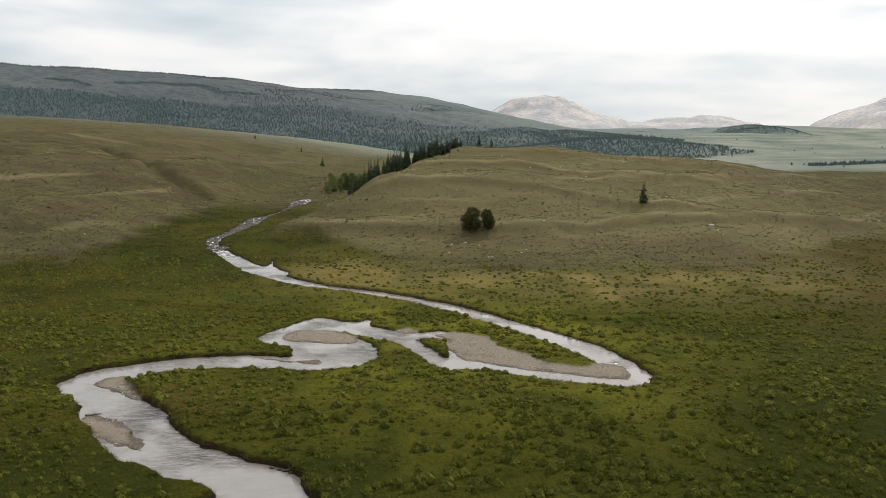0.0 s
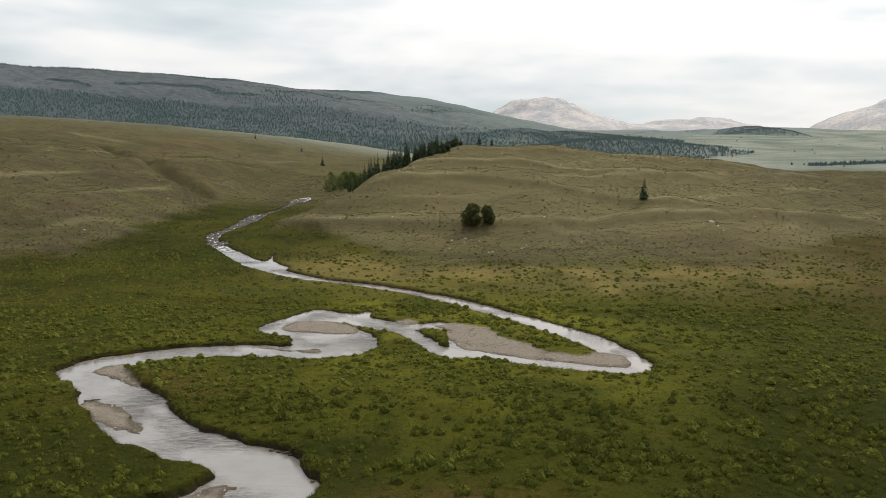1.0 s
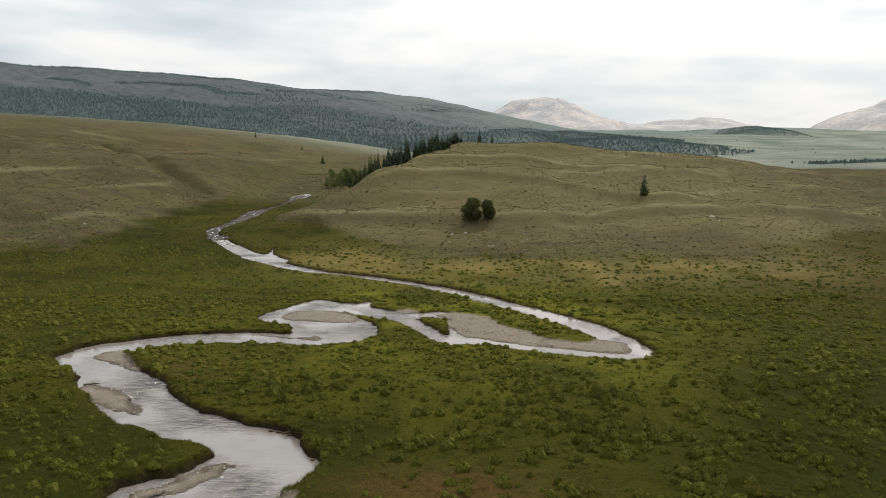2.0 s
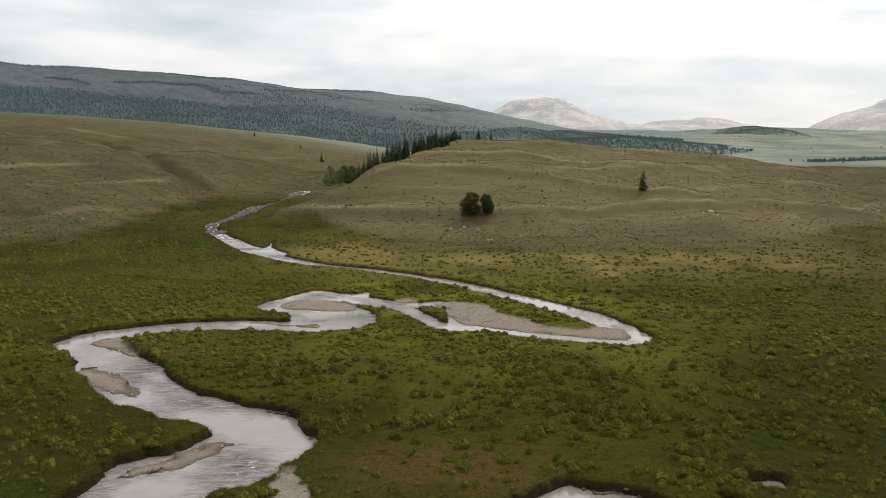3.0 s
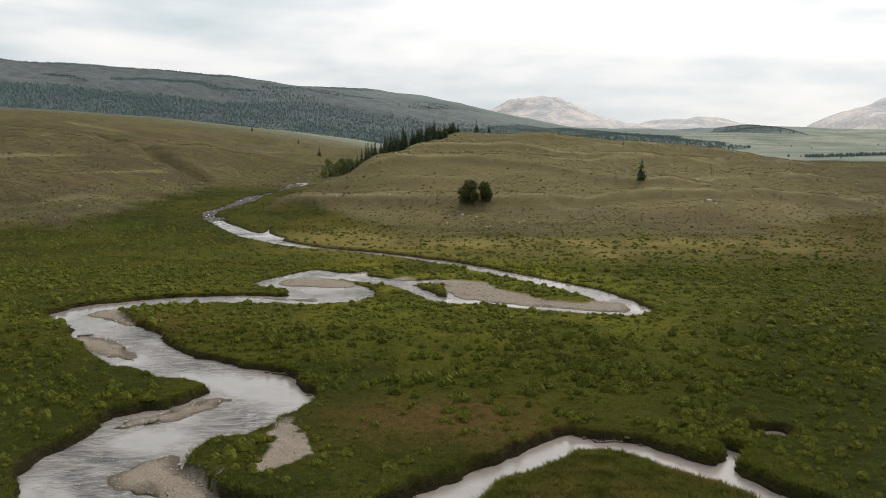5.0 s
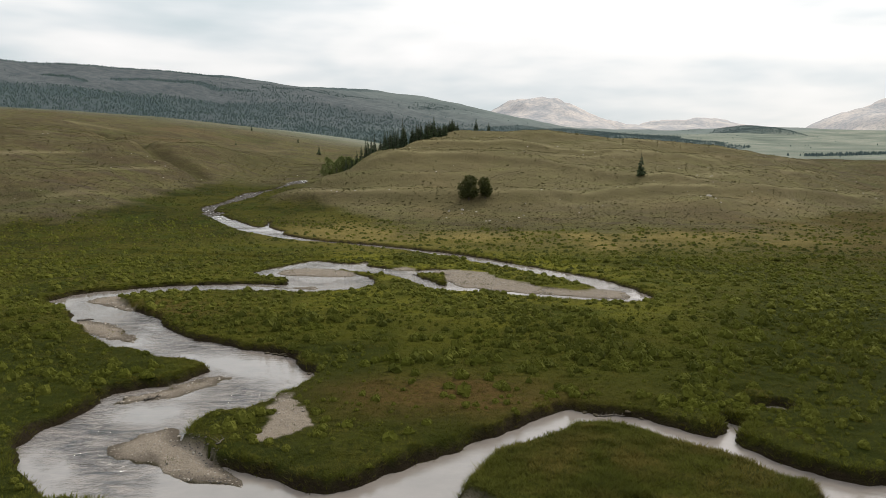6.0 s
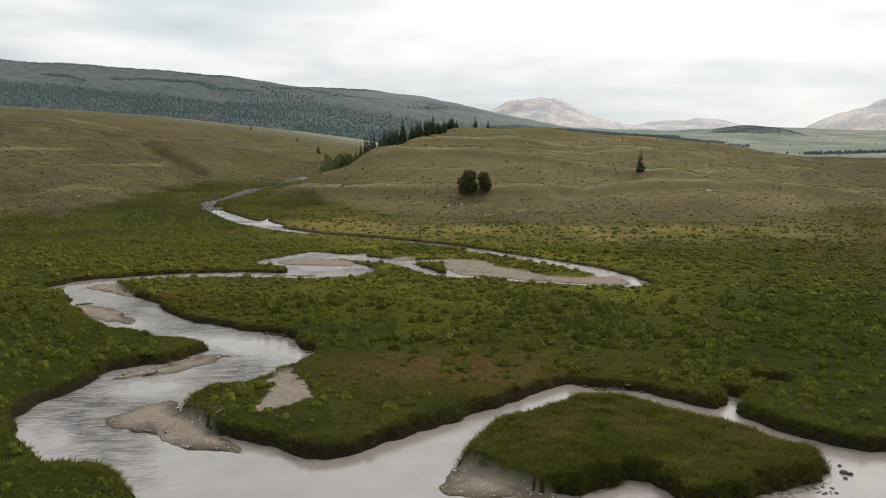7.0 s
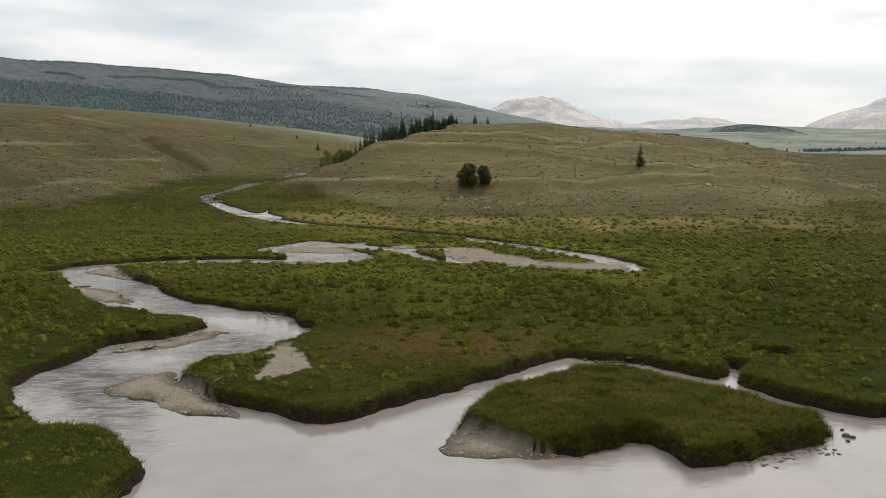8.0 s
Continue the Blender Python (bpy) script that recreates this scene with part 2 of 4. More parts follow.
BENCHES = [([-60, -45, -16, 22, 45, 75, 120, 190], [258, 250, 244, 241, 245, 256, 270, 300], 2.7),
           ([-34, 0, 24, 50, 80, 120], [298, 315, 313, 299, 276, 270], 2.1),
           ([-20, 3, 36, 65, 97, 148], [352, 367, 360, 339, 333, 360], 1.9),
           ([20, 70, 116, 172, 240], [409, 404, 400, 420, 441], 1.2)]


def hills(x, y):
    """Height of the land above the stream's plain, and how much of it is dry upland."""
    base = water_level(x, y) + np.interp(y, [95, 125, 200, 240], [0.62, 0.28, 0.28, 0.62])
    # the long hill west of the stream
    line = np.array([*zip(FRONT_X[:-1], FRONT_Y[:-1]), *zip(SIDE_X, SIDE_Y)], float)
    d = edge_distance(x, y, np.concatenate([line[:-1], line[1:]], 1), 900.0)
    d = np.where((y > np.interp(x, FRONT_X, FRONT_Y)) & (x < np.interp(y, SIDE_Y, SIDE_X)), d, 0)
    d = np.sqrt(d * d + 225) - 15
    west = 60 * (1 - np.exp(-0.22 * d / 60))
    # the round hill in the middle
    r = y - np.interp(x, FOOT_X, FOOT_Y)
    ramp = 2.6 + 0.19 * (np.sqrt(r * r + 64) + r) / 2
    ramp = ramp + 5 * np.exp(-((x + 28) / 26) ** 2 - ((y - 322) / 42) ** 2)
    flank_y = [200, 250, 300, 336, 380, 420, 450, 600]
    flank = np.interp(y, flank_y, [-70, -60, -36, -22, -9, 6, 12, 40])
    brow = np.interp(y, flank_y, [6, 13, 24, 30, 37, 44, 45, 45])
    cap = np.interp(y, [300, 450, 700, 1000], [46, 44, 36, 30]) - np.interp(x, [50, 150, 220, 300], [0, 7, 13, 14])
    mid = smin(smin(ramp, brow + 0.7 * (x - flank), 3.0), cap, 4.0)
    mid = np.where(r > -70, mid - 1.6 * (1 - smooth(-60, 0, r)), 0)
    low = smax(base + west, mid, 1.5)
    rise = low - base
    # ledges across the slopes
    m = smooth(1.0, 6.0, rise)
    wob = vnoise(x, y, 60, 3, 2)
    ledge = low * 0.72 + 0.87 + 2.4 * wob + x * 0.006
    soft = 1 - 0.7 * smooth(2, 8, west)
    low = low + m * (0.6 * soft * np.sin(ledge) + 1.4 * soft * vnoise(x, y, 45, 5, 3) + 0.22 * vnoise(x, y, 7, 6, 2))
    # four bold benches run round the middle hill
    bench, brink = 0 * x, 0 * x
    for bx, by, high in BENCHES:
        along = smooth(bx[0] - 6, bx[0] + 14, x) * (1 - smooth(bx[-1] - 30, bx[-1] + 10, x))
        off = y - np.interp(x, bx, by) - 4 * vnoise(x, y, 26, 9, 2)
        shape = np.where(off > 0, np.exp(-(off / 15) ** 2), np.exp(-(off / 4.5) ** 2)) * along
        bench = bench + high * shape
        brink = np.maximum(brink, np.exp(-((off - 1.0) / 2.4) ** 2) * along)
    low = low + bench
    # gullies of the west hill
    low = low + 8.0 * np.exp(-((x + 146) / 32) ** 2 - ((y - 432) / 62) ** 2) + 3.5 * np.exp(-((x + 215) / 40) ** 2 - ((y - 395) / 40) ** 2)
    cut = np.array([(-240, 500), (-190, 432), (-157, 392), (-124, 352), (-98, 318)], float)
    gully = np.exp(-(edge_distance(x + 2 * vnoise(x, y, 12, 91), y, np.concatenate([cut[:-1], cut[1:]], 1), 60.0) / 5.5) ** 2)
    low = low - 4.8 * gully * smooth(325, 365, y)
    draw = np.array([(-78, 372), (-92, 392), (-104, 432), (-102, 480), (-92, 540), (-84, 600)], float)
    draw = np.exp(-(edge_distance(x, y, np.concatenate([draw[:-1], draw[1:]], 1), 80.0) / 15) ** 2)
    low = low - 2.0 * draw
    gully = np.maximum(gully * smooth(325, 365, y), draw)
    # shallow rills and swells over all the slopes
    fold = vnoise(x + 9 * vnoise(x, y, 40, 92, 2), 0.62 * y + 9 * vnoise(x, y, 40, 93, 2), 34, 94, 3)
    low = low + m * ((2.2 + 1.6 * (x < -80)) * fold + 0.55 * vnoise(x, y, 9, 95, 3)) * (1 - smooth(600, 800, y))
    lip = smooth(0.8, 1.0, np.sin(ledge)) * m * smooth(-0.2, 0.5, vnoise(x, y, 30, 8, 3)) * (1 - smooth(500, 700, y))
    lip = np.maximum(lip * 0.7, brink * smooth(-0.5, 0.3, vnoise(x, y, 22, 10, 3)))
    # far country
    far = np.interp(y, [450, 700, 900, 1500, 2500, 3500, 4900], [30, 42, 50, 97, 175, 232, 300])
    far = far + smooth(500, 1200, y) * (14 * vnoise(x, y, 280, 11, 3) + 9 * smooth(0, 300, x) * vnoise(x, y, 420, 12, 2))
    q = (x + 850) * 0.685 - (y - 1350) * 0.728
    s = (x + 850) * 0.728 + (y - 1350) * 0.685
    top = far + (np.interp(s, [-600, 0, 700], [236, 238, 250]) - far) * (1 - smooth(980, 1420, s)) * smooth(-2600, -800, s) + 10 * vnoise(x, y, 180, 13, 3)
    qn = q + 24 * vnoise(x, y, 300, 14, 2)
    prof = np.where(qn > 0, np.clip(1 - np.maximum(qn, 0) / 760, 0, 1) ** 1.25, np.clip(1 + qn / 2600, 0, 1))
    far = far + np.maximum(top - far, 0) * prof
    far = far + 4 * prof * (1 - prof) * (q > 0) * (9 * vnoise(x, y, 230, 96, 3) + 5 * (1 - 2 * np.abs(vnoise(x, y, 120, 97, 2))))
    blend = smooth(420, 760, y + 0.15 * np.abs(x))
    z = low * (1 - blend) + smax(far, low * (1 - smooth(900, 1300, y)), 6.0) * blend
    ridged = 1 - np.abs(vnoise(x, y, 330, 17, 5)) * 2.4 + 0.25 * (1 - 2 * np.abs(vnoise(x, y, 110, 18, 3)))

    def peak(px, py, rx, ry, h, power=1.0, gain=1.0):
        e = np.clip(gain * (1 - np.hypot((x - px) / rx, (y - py) / ry)), 0, 1) ** power
        return e * h * (0.82 + 0.26 * ridged)

    z = z + peak(500, 3700, 400, 800, 150, 0.75, 1.5) + peak(1180, 4500, 800, 500, 66, 0.35) + peak(1800, 4600, 500, 400, 60, 0.4)
    z = z + peak(1000, 2250, 130, 180, 26, 0.6) + peak(2500, 3250, 720, 900, 205, 0.7, 1.4) + peak(780, 4400, 350, 500, 90, 0.8)
    # behind the start the land rises again
    back = smooth(120, 900, -y) * 60 + smooth(260, 900, np.abs(x)) * (y < 250) * 20
    z = z + back
    return z, rise, west, prof * (q < 900), smooth(350, 1300, s), lip, gully, fold


RIDGE_BELT = [(-591, 1334), (-552, 1358), (-473, 1376), (-415, 1360), (-380, 1395)]
SMALL_BELT = [(-703, 1287), (-660, 1262), (-614, 1238)]
PLAIN_WOOD = [(-260, 1130), (23, 1330), (160, 1500), (301, 1640), (380, 1690), (445, 1560), (420, 1300), (410, 1130), (418, 960), (330, 880), (0, 900), (-200, 1000)]
EAST_BELT = [(318, 606), (372, 628), (430, 640)]


def belt(line, x, y, wide):
    p = np.array(line, float)
    return 1 - smooth(0.6 * wide, 1.3 * wide, edge_distance(x, y, np.concatenate([p[:-1], p[1:]], 1), 3 * wide) + 0.7 * wide * vnoise(x, y, 45, 100, 3))


def woods(x, y, z, ridge):
    """Where trees close in on the far slopes and the plain."""
    top = np.interp(x, [-900, -700, -540, -470, -390, -350, -280, -190, 0], [160, 158, 158, 150, 141, 146, 155, 150, 120])
    slope = (ridge > 0.01) * (1 - smooth(-7, 7, z - top + 9 * vnoise(x, y, 90, 45, 3)))
    slope = slope * (0.82 + 0.5 * vnoise(x, y, 60, 46, 3)) * np.interp(x, [-420, -300, -120, 40], [1, 0.72, 0.5, 0.25])
    upper = smooth(-0.25, 0.5, vnoise(x, y, 80, 47, 3)) * (ridge > 0.4) * smooth(-480, -330, x) * 0.3
    crest = (ridge > 0.93) * (0.3 + 0.6 * smooth(-620, -540, x) * (1 - smooth(-240, -150, x)))
    plain = inside(np.array(PLAIN_WOOD, float), x + 40 * vnoise(x, y, 90, 57, 3), y + 60 * vnoise(x, y, 90, 58, 3)) * (0.75 + 0.5 * vnoise(x, y, 70, 59, 2))
    knob = 0.5 - 0.5 * smooth(0.7, 1.0, np.hypot((x - 1000) / 150, (y - 2250) / 190))
    row = (np.abs(y - 2230 - 30 * vnoise(x, y, 90, 73, 2)) < 34) * (x > 640) * (x < 1150) * 0.8
    out = np.maximum.reduce([slope, upper, crest, plain * 1.0, knob, row, 0.9 * belt(RIDGE_BELT, x, y, 15), 0.9 * belt(SMALL_BELT, x, y, 9),
                             0.9 * belt(EAST_BELT, x, y, 8)])
    return np.clip(out, 0, 1)


def land(x, y):
    """Heights and surface masks of the ground at arrays of places."""
    x, y = np.asarray(x, float), np.asarray(y, float)
    z, rise, west, ridge, far, lip_h, gully, fold = hills(x, y)
    lvl = water_level(x, y)
    out = {}
    near = (y > -5) & (y < 400) & (x > -110) & (x < 85)
    shore = np.full(x.shape, 12.0)
    bar = np.full(x.shape, -4.0)
    patch = np.full(x.shape, -4.0)
    if near.any():
        nx, ny = x[near], y[near]
        wx = nx + 0.55 * vnoise(nx, ny, 3.2, 21, 2) + 0.36 * vnoise(nx, ny, 1.1, 22, 2)
        wy = ny + 0.55 * vnoise(nx, ny, 3.2, 23, 2) + 0.36 * vnoise(nx, ny, 1.1, 24, 2)
        d = edge_distance(wx, wy, SHORE, 12.0)
        shore[near] = np.where(wet_at(wx, wy), -d, d)
        bar[near] = poly_depth(BARS, wx, wy)
        patch[near] = poly_depth(DRY_BARS, wx, wy)
    bump = 0.15 * vnoise(x, y, 2.0, 31, 3) + 0.14 * vnoise(x, y, 14, 32, 2)
    close = 1 - smooth(250, 600, y)
    level_ground = 1 - smooth(0.6, 2.2, rise)
    hum = np.clip(1 - 2.2 * np.abs(vnoise(x, y, 2.1, 33, 1)), 0, 1) * 0.5 + 0.7 * smooth(-0.1, 0.7, vnoise(x, y, 1.15, 34, 1))
    hum = hum * level_ground * (1 - smooth(85, 150, y)) * smooth(0.5, 2.2, shore) * (0.55 + 0.45 * vnoise(x, y, 11, 37, 2))
    trench = np.array([(25.2, 54.8), (23.4, 54.2), (22.9, 52.6), (23.8, 51.4)], float)
    trench = np.exp(-(edge_distance(x, y, np.concatenate([trench[:-1], trench[1:]], 1), 6.0) / 0.55) ** 2)
    bank_top = z + bump * close + 0.26 * hum - 0.5 * trench
    isle = np.exp(-((x - 11) / 11) ** 4 - ((y - 39) / 9) ** 4)
    lip = smooth(0.0, 0.42 + 0.25 * (1 + vnoise(x, y, 4, 75, 2)) + 0.3 * isle, shore)
    bank_top = bank_top + 0.12 * isle
    grass_z = lvl - 0.1 + (bank_top - lvl + 0.1) * lip
    w_bar = smooth(-0.2, 0.2, bar + 0.5 * vnoise(x, y, 1.3, 59, 3))
    bar_z = lvl + 0.03 + 0.055 * np.clip(shore, 0, 5) + 0.03 * vnoise(x, y, 0.8, 35, 2)
    dry = grass_z * (1 - w_bar) + bar_z * w_bar
    bed = lvl - 0.06 - np.clip(-shore, 0, 3) * 0.22 + 0.05 * vnoise(x, y, 1.2, 36, 2)
    h = np.where(shore > 0, dry, bed)
    # gravel of a bar runs on under the water's edge
    h = np.where((shore <= 0) & (bar > -0.3), np.maximum(h, lvl - 0.05 - 0.08 * np.clip(-shore, 0, 3)), h)
    out["z"], out["shore"], out["bar"], out["level"] = h, shore, bar, lvl
    # the middle hill is mixed paler than the slopes around it
    out["mid_paler"] = smooth(-70, -10, x) * (1 - smooth(110, 240, x)) * smooth(205, 240, y)
    out["lip"] = lip_h
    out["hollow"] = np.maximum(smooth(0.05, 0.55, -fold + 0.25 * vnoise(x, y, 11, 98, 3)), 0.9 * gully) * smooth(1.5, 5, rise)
    ochre = np.exp(-((x - 98) / 20) ** 2 - ((y - 216) / 7) ** 2) + 0.8 * np.exp(-((x - 120) / 16) ** 2 - ((y - 252) / 16) ** 2)
    out["ochre"] = np.clip(ochre + smooth(0.12, 0.6, vnoise(x, y, 46, 99, 4)) * smooth(1, 4, rise), 0, 1)
    out["rise"], out["ridge"], out["pale"] = rise, ridge, far
    ragged = 1.1 * vnoise(x, y, 9, 41, 3)
    out["upland"] = np.maximum(smooth(0.3, 2.2, rise + ragged * 0.8) * (1 - 0.8 * gully), 0.85 * smooth(310, 370, y))
    out["gravel"] = np.clip(np.maximum(w_bar * (shore > -0.6), smooth(-0.12, 0.12, patch + 0.55 * vnoise(x, y, 1.4, 42, 3))), 0, 1)
    out["earth"] = (1 - smooth(0.25, 0.75, shore + 0.25 * vnoise(x, y, 0.8, 76, 2))) * (1 - w_bar) * (shore > -0.8)
    out["damp"] = 1 - smooth(0.1, 1.3, shore + 0.8 * vnoise(x, y, 2.0, 55, 2))
    gold = np.exp(-((x - 37.5 + 3 * vnoise(x, y, 12, 60, 2)) / 3.4) ** 2 - ((y - 163) / 12) ** 2) + 0.7 * np.exp(-((x - 18) / 14) ** 2 - ((y - 186) / 6) ** 2)
    band = np.exp(-((y - np.interp(x, FOOT_X, FOOT_Y) + 24) / 24) ** 2) * smooth(-60, -20, x) * (1 - smooth(90, 130, x))
    thin = 0.6 * vnoise(x, y, 9, 43, 4)
    out["straw"] = np.clip(gold * (1.0 + 1.5 * thin) + band * (0.7 + 1.5 * thin), 0, 1) * (1 - out["upland"])
    rust = 1.4 * np.exp(-((x - 0) / 8.5) ** 2 - ((y - 52.5) / 4.5) ** 2) + 0.7 * np.exp(-((x + 35) / 6) ** 2 - ((y - 86) / 7) ** 2)
    rust = rust + 0.45 * smooth(40, 110, x + 8 * vnoise(x, y, 20, 54, 2)) * smooth(90, 160, y)
    out["rust"] = np.clip(rust * (1 + 0.6 * vnoise(x, y, 3, 44, 2)), 0, 1)
    # shade towards the view's edges, painted on the near, left and right meadow
    right_dim = smooth(16, 44, x - 0.12 * (y - 60) + 7 * vnoise(x, y, 18, 48, 3)) * (1 - 0.6 * smooth(80, 130, y)) * (1 - smooth(140, 230, y))
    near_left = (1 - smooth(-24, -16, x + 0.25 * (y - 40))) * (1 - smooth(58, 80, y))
    out["sedge_dim"] = np.clip(0.6 * (1 - smooth(60, 95, y)) + 0.85 * np.maximum(right_dim, near_left) + 0.6 * smooth(0.1, 0.6, vnoise(x, y, 12, 49, 3)) * (y < 140), 0, 1) * 0.9
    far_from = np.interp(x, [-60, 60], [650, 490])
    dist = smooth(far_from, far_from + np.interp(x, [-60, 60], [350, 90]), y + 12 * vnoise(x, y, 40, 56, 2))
    # bright green grass, with the middle meadow's stronger light painted in
    out["lush_lit"] = np.clip(1.3 * np.exp(-((x - 5) / 52) ** 2 - ((y - 122) / 62) ** 2) * (0.6 + 0.7 * vnoise(x, y, 14, 58, 3)), 0, 1)
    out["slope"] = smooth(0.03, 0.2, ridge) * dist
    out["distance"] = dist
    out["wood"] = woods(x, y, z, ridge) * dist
    out["rock"] = smooth(2600, 3100, y)
    return out


def height(x, y):
    return float(land(np.array([x], float), np.array([y], float))["z"][0])


# ---------------------------------------------------------------- materials
def material(name, rough=0.9, spec=0.3):
    m = bpy.data.materials.new(name)
    m.use_nodes = True
    n = Nodes(m.node_tree)
    b = n.add("ShaderNodeBsdfPrincipled", {"Roughness": rough, "Specular IOR Level": spec})
    n.add("ShaderNodeOutputMaterial", {"Surface": b.outputs[0]})
    return m, n, b


def link(n, out, node, key):
    n.tree.links.new(out, node.inputs[key])


def bump(n, b, h, strength, distance):
    g = n.add("ShaderNodeBump", {"Height": h, "Strength": strength, "Distance": distance})
    link(n, g.outputs[0], b, "Normal")


def attr(n, name):
    a = n.add("ShaderNodeAttribute")
    a.attribute_name = name
    return a.outputs["Fac"]


def ground_material():
    m, n, b = material("valley_ground", 1.0, 0.03)
    p = n.add("ShaderNodeNewGeometry").outputs["Position"]
    n_big, n_mid = n.noise(p, 0.045, 5, 0.6), n.noise(p, 0.35, 5, 0.6)
    n_cov = n.noise(n.add("ShaderNodeMapping", {"Vector": p, "Scale": (0.6, 1.3, 1.0)}).outputs[0], 0.09, 6, 0.7)
    n_fine, n_hair = n.noise(p, 2.2, 5, 0.65), n.noise(p, 9.0, 3, 0.6)
    grass = n.mix(n.ramp(n_big, [(0.40, 0.0), (0.60, 1.0)]), (0.025, 0.032, 0.003), (0.082, 0.08, 0.009))
    grass = n.mix(n.ramp(n_mid, [(0.42, 0.0), (0.64, 0.75)]), grass, (0.077, 0.067, 0.009))
    grass = n.mix(n.ramp(n_fine, [(0.4, 0.95), (0.56, 0.0)]), grass, (0.009, 0.011, 0.003))
    grass = n.mix(attr(n, "lush_lit"), grass, n.mix(n_mid, (0.09, 0.097, 0.009), (0.175, 0.165, 0.02)))
    n_lush = n.noise(n.add("ShaderNodeMapping", {"Vector": p, "Location": (40, 70, 0)}).outputs[0], 0.07, 4, 0.6)
    grass = n.mix(n.ramp(n_lush, [(0.53, 0.0), (0.66, 0.65)]), grass, (0.036, 0.052, 0.006))
    # dark patches of wet growth, plus the painted edge shade
    grass = n.mix(attr(n, "sedge_dim"), grass, n.mix(n_mid, (0.014, 0.022, 0.003), (0.036, 0.042, 0.007)))
    grass = n.mix(attr(n, "rust"), grass, n.mix(n_fine, (0.028, 0.021, 0.006), (0.135, 0.088, 0.028)))
    grass = n.mix(attr(n, "straw"), grass, n.mix(n_fine, (0.1, 0.088, 0.02), (0.25, 0.19, 0.07)))
    sage = n.mix(n.ramp(n_mid, [(0.36, 0.0), (0.62, 1.0)]), (0.073, 0.058, 0.03), (0.128, 0.106, 0.05))
    sage = n.mix(n.ramp(n_big, [(0.44, 0.0), (0.64, 0.85)]), sage, (0.092, 0.094, 0.03))
    sage = n.mix(n.ramp(n_cov, [(0.45, 0.0), (0.56, 0.85)]), sage, (0.076, 0.057, 0.04))
    sage = n.mix(n.ramp(n_fine, [(0.36, 0.75), (0.55, 0.0)]), sage, (0.026, 0.023, 0.014))
    dots = n.add("ShaderNodeTexVoronoi", {"Vector": p, "Scale": 0.85, "Randomness": 1.0}).outputs["Distance"]
    dots = n.ramp(n.math("ADD", dots, n.math("MULTIPLY", n_mid, 0.35)), [(0.28, 0.75), (0.46, 0.0)])
    grass = n.mix(n.math("MULTIPLY", dots, 0.6), grass, (0.015, 0.018, 0.004))
    sage = n.mix(n.math("MULTIPLY", dots, 0.65), sage, (0.032, 0.031, 0.017))
    n_band = n.noise(n.add("ShaderNodeMapping", {"Vector": p, "Scale": (0.45, 1.7, 1.0)}).outputs[0], 0.12, 5, 0.65)
    sage = n.mix(n.ramp(n_band, [(0.46, 0.0), (0.62, 0.5)]), sage, (0.13, 0.12, 0.045))
    sage = n.mix(n.math("MULTIPLY", attr(n, "ochre"), n.ramp(n_mid, [(0.3, 0.25), (0.65, 0.8)])), sage, (0.11, 0.074, 0.038))
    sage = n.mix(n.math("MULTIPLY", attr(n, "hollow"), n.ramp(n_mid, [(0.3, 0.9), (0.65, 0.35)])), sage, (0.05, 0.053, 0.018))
    # stony brown brush on steeps, pale grass on treads, painting in the benches' shade
    stony = n.mix(n.ramp(n_fine, [(0.35, 0.0), (0.65, 1.0)]), (0.032, 0.026, 0.015), (0.11, 0.08, 0.045))
    sage = n.mix(n.math("MULTIPLY", attr(n, "steep"), n.ramp(n_mid, [(0.3, 0.85), (0.7, 0.35)])), sage, stony)
    sage = n.mix(n.math("MULTIPLY", attr(n, "mid_paler"), 0.4), sage, (0.175, 0.15, 0.075))
    sage = n.mix(n.math("MULTIPLY", attr(n, "lip"), 0.75), sage, (0.215, 0.18, 0.1))
    grass = n.mix(1.0, grass, (0.82, 0.81, 0.84), "MULTIPLY")
    sage = n.mix(1.0, sage, (0.89, 0.91, 0.9), "MULTIPLY")
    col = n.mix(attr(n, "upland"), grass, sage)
    # aerial haze is put into the far colours, bluish and light
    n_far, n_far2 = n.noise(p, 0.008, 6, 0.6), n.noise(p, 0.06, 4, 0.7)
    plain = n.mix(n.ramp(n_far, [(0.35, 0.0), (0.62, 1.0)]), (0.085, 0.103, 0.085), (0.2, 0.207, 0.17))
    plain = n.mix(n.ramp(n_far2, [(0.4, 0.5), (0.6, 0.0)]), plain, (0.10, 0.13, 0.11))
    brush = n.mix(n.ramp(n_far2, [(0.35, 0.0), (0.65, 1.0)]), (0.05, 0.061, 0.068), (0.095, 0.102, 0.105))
    # paler along the ridge: light grass and thicker haze, both as colour
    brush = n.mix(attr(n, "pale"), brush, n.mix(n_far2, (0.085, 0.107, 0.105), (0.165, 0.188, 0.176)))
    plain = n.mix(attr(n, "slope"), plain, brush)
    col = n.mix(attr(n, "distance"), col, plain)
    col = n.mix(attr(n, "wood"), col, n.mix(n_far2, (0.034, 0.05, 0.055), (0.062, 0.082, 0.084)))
    # the far peaks' sunlight is painted in by very pale rock
    stone = n.mix(n.ramp(n_far, [(0.4, 0.0), (0.6, 1.0)]), (0.32, 0.315, 0.325), (0.48, 0.43, 0.405))
    stone = n.mix(n.ramp(n_far2, [(0.4, 0.55), (0.56, 0.0)]), stone, (0.21, 0.235, 0.255))
    col = n.mix(attr(n, "rock"), col, stone)
    pebble = n.add("ShaderNodeTexVoronoi", {"Vector": p, "Scale": 7.0})
    grav = n.mix(n_fine, (0.17, 0.145, 0.115), (0.32, 0.28, 0.23))
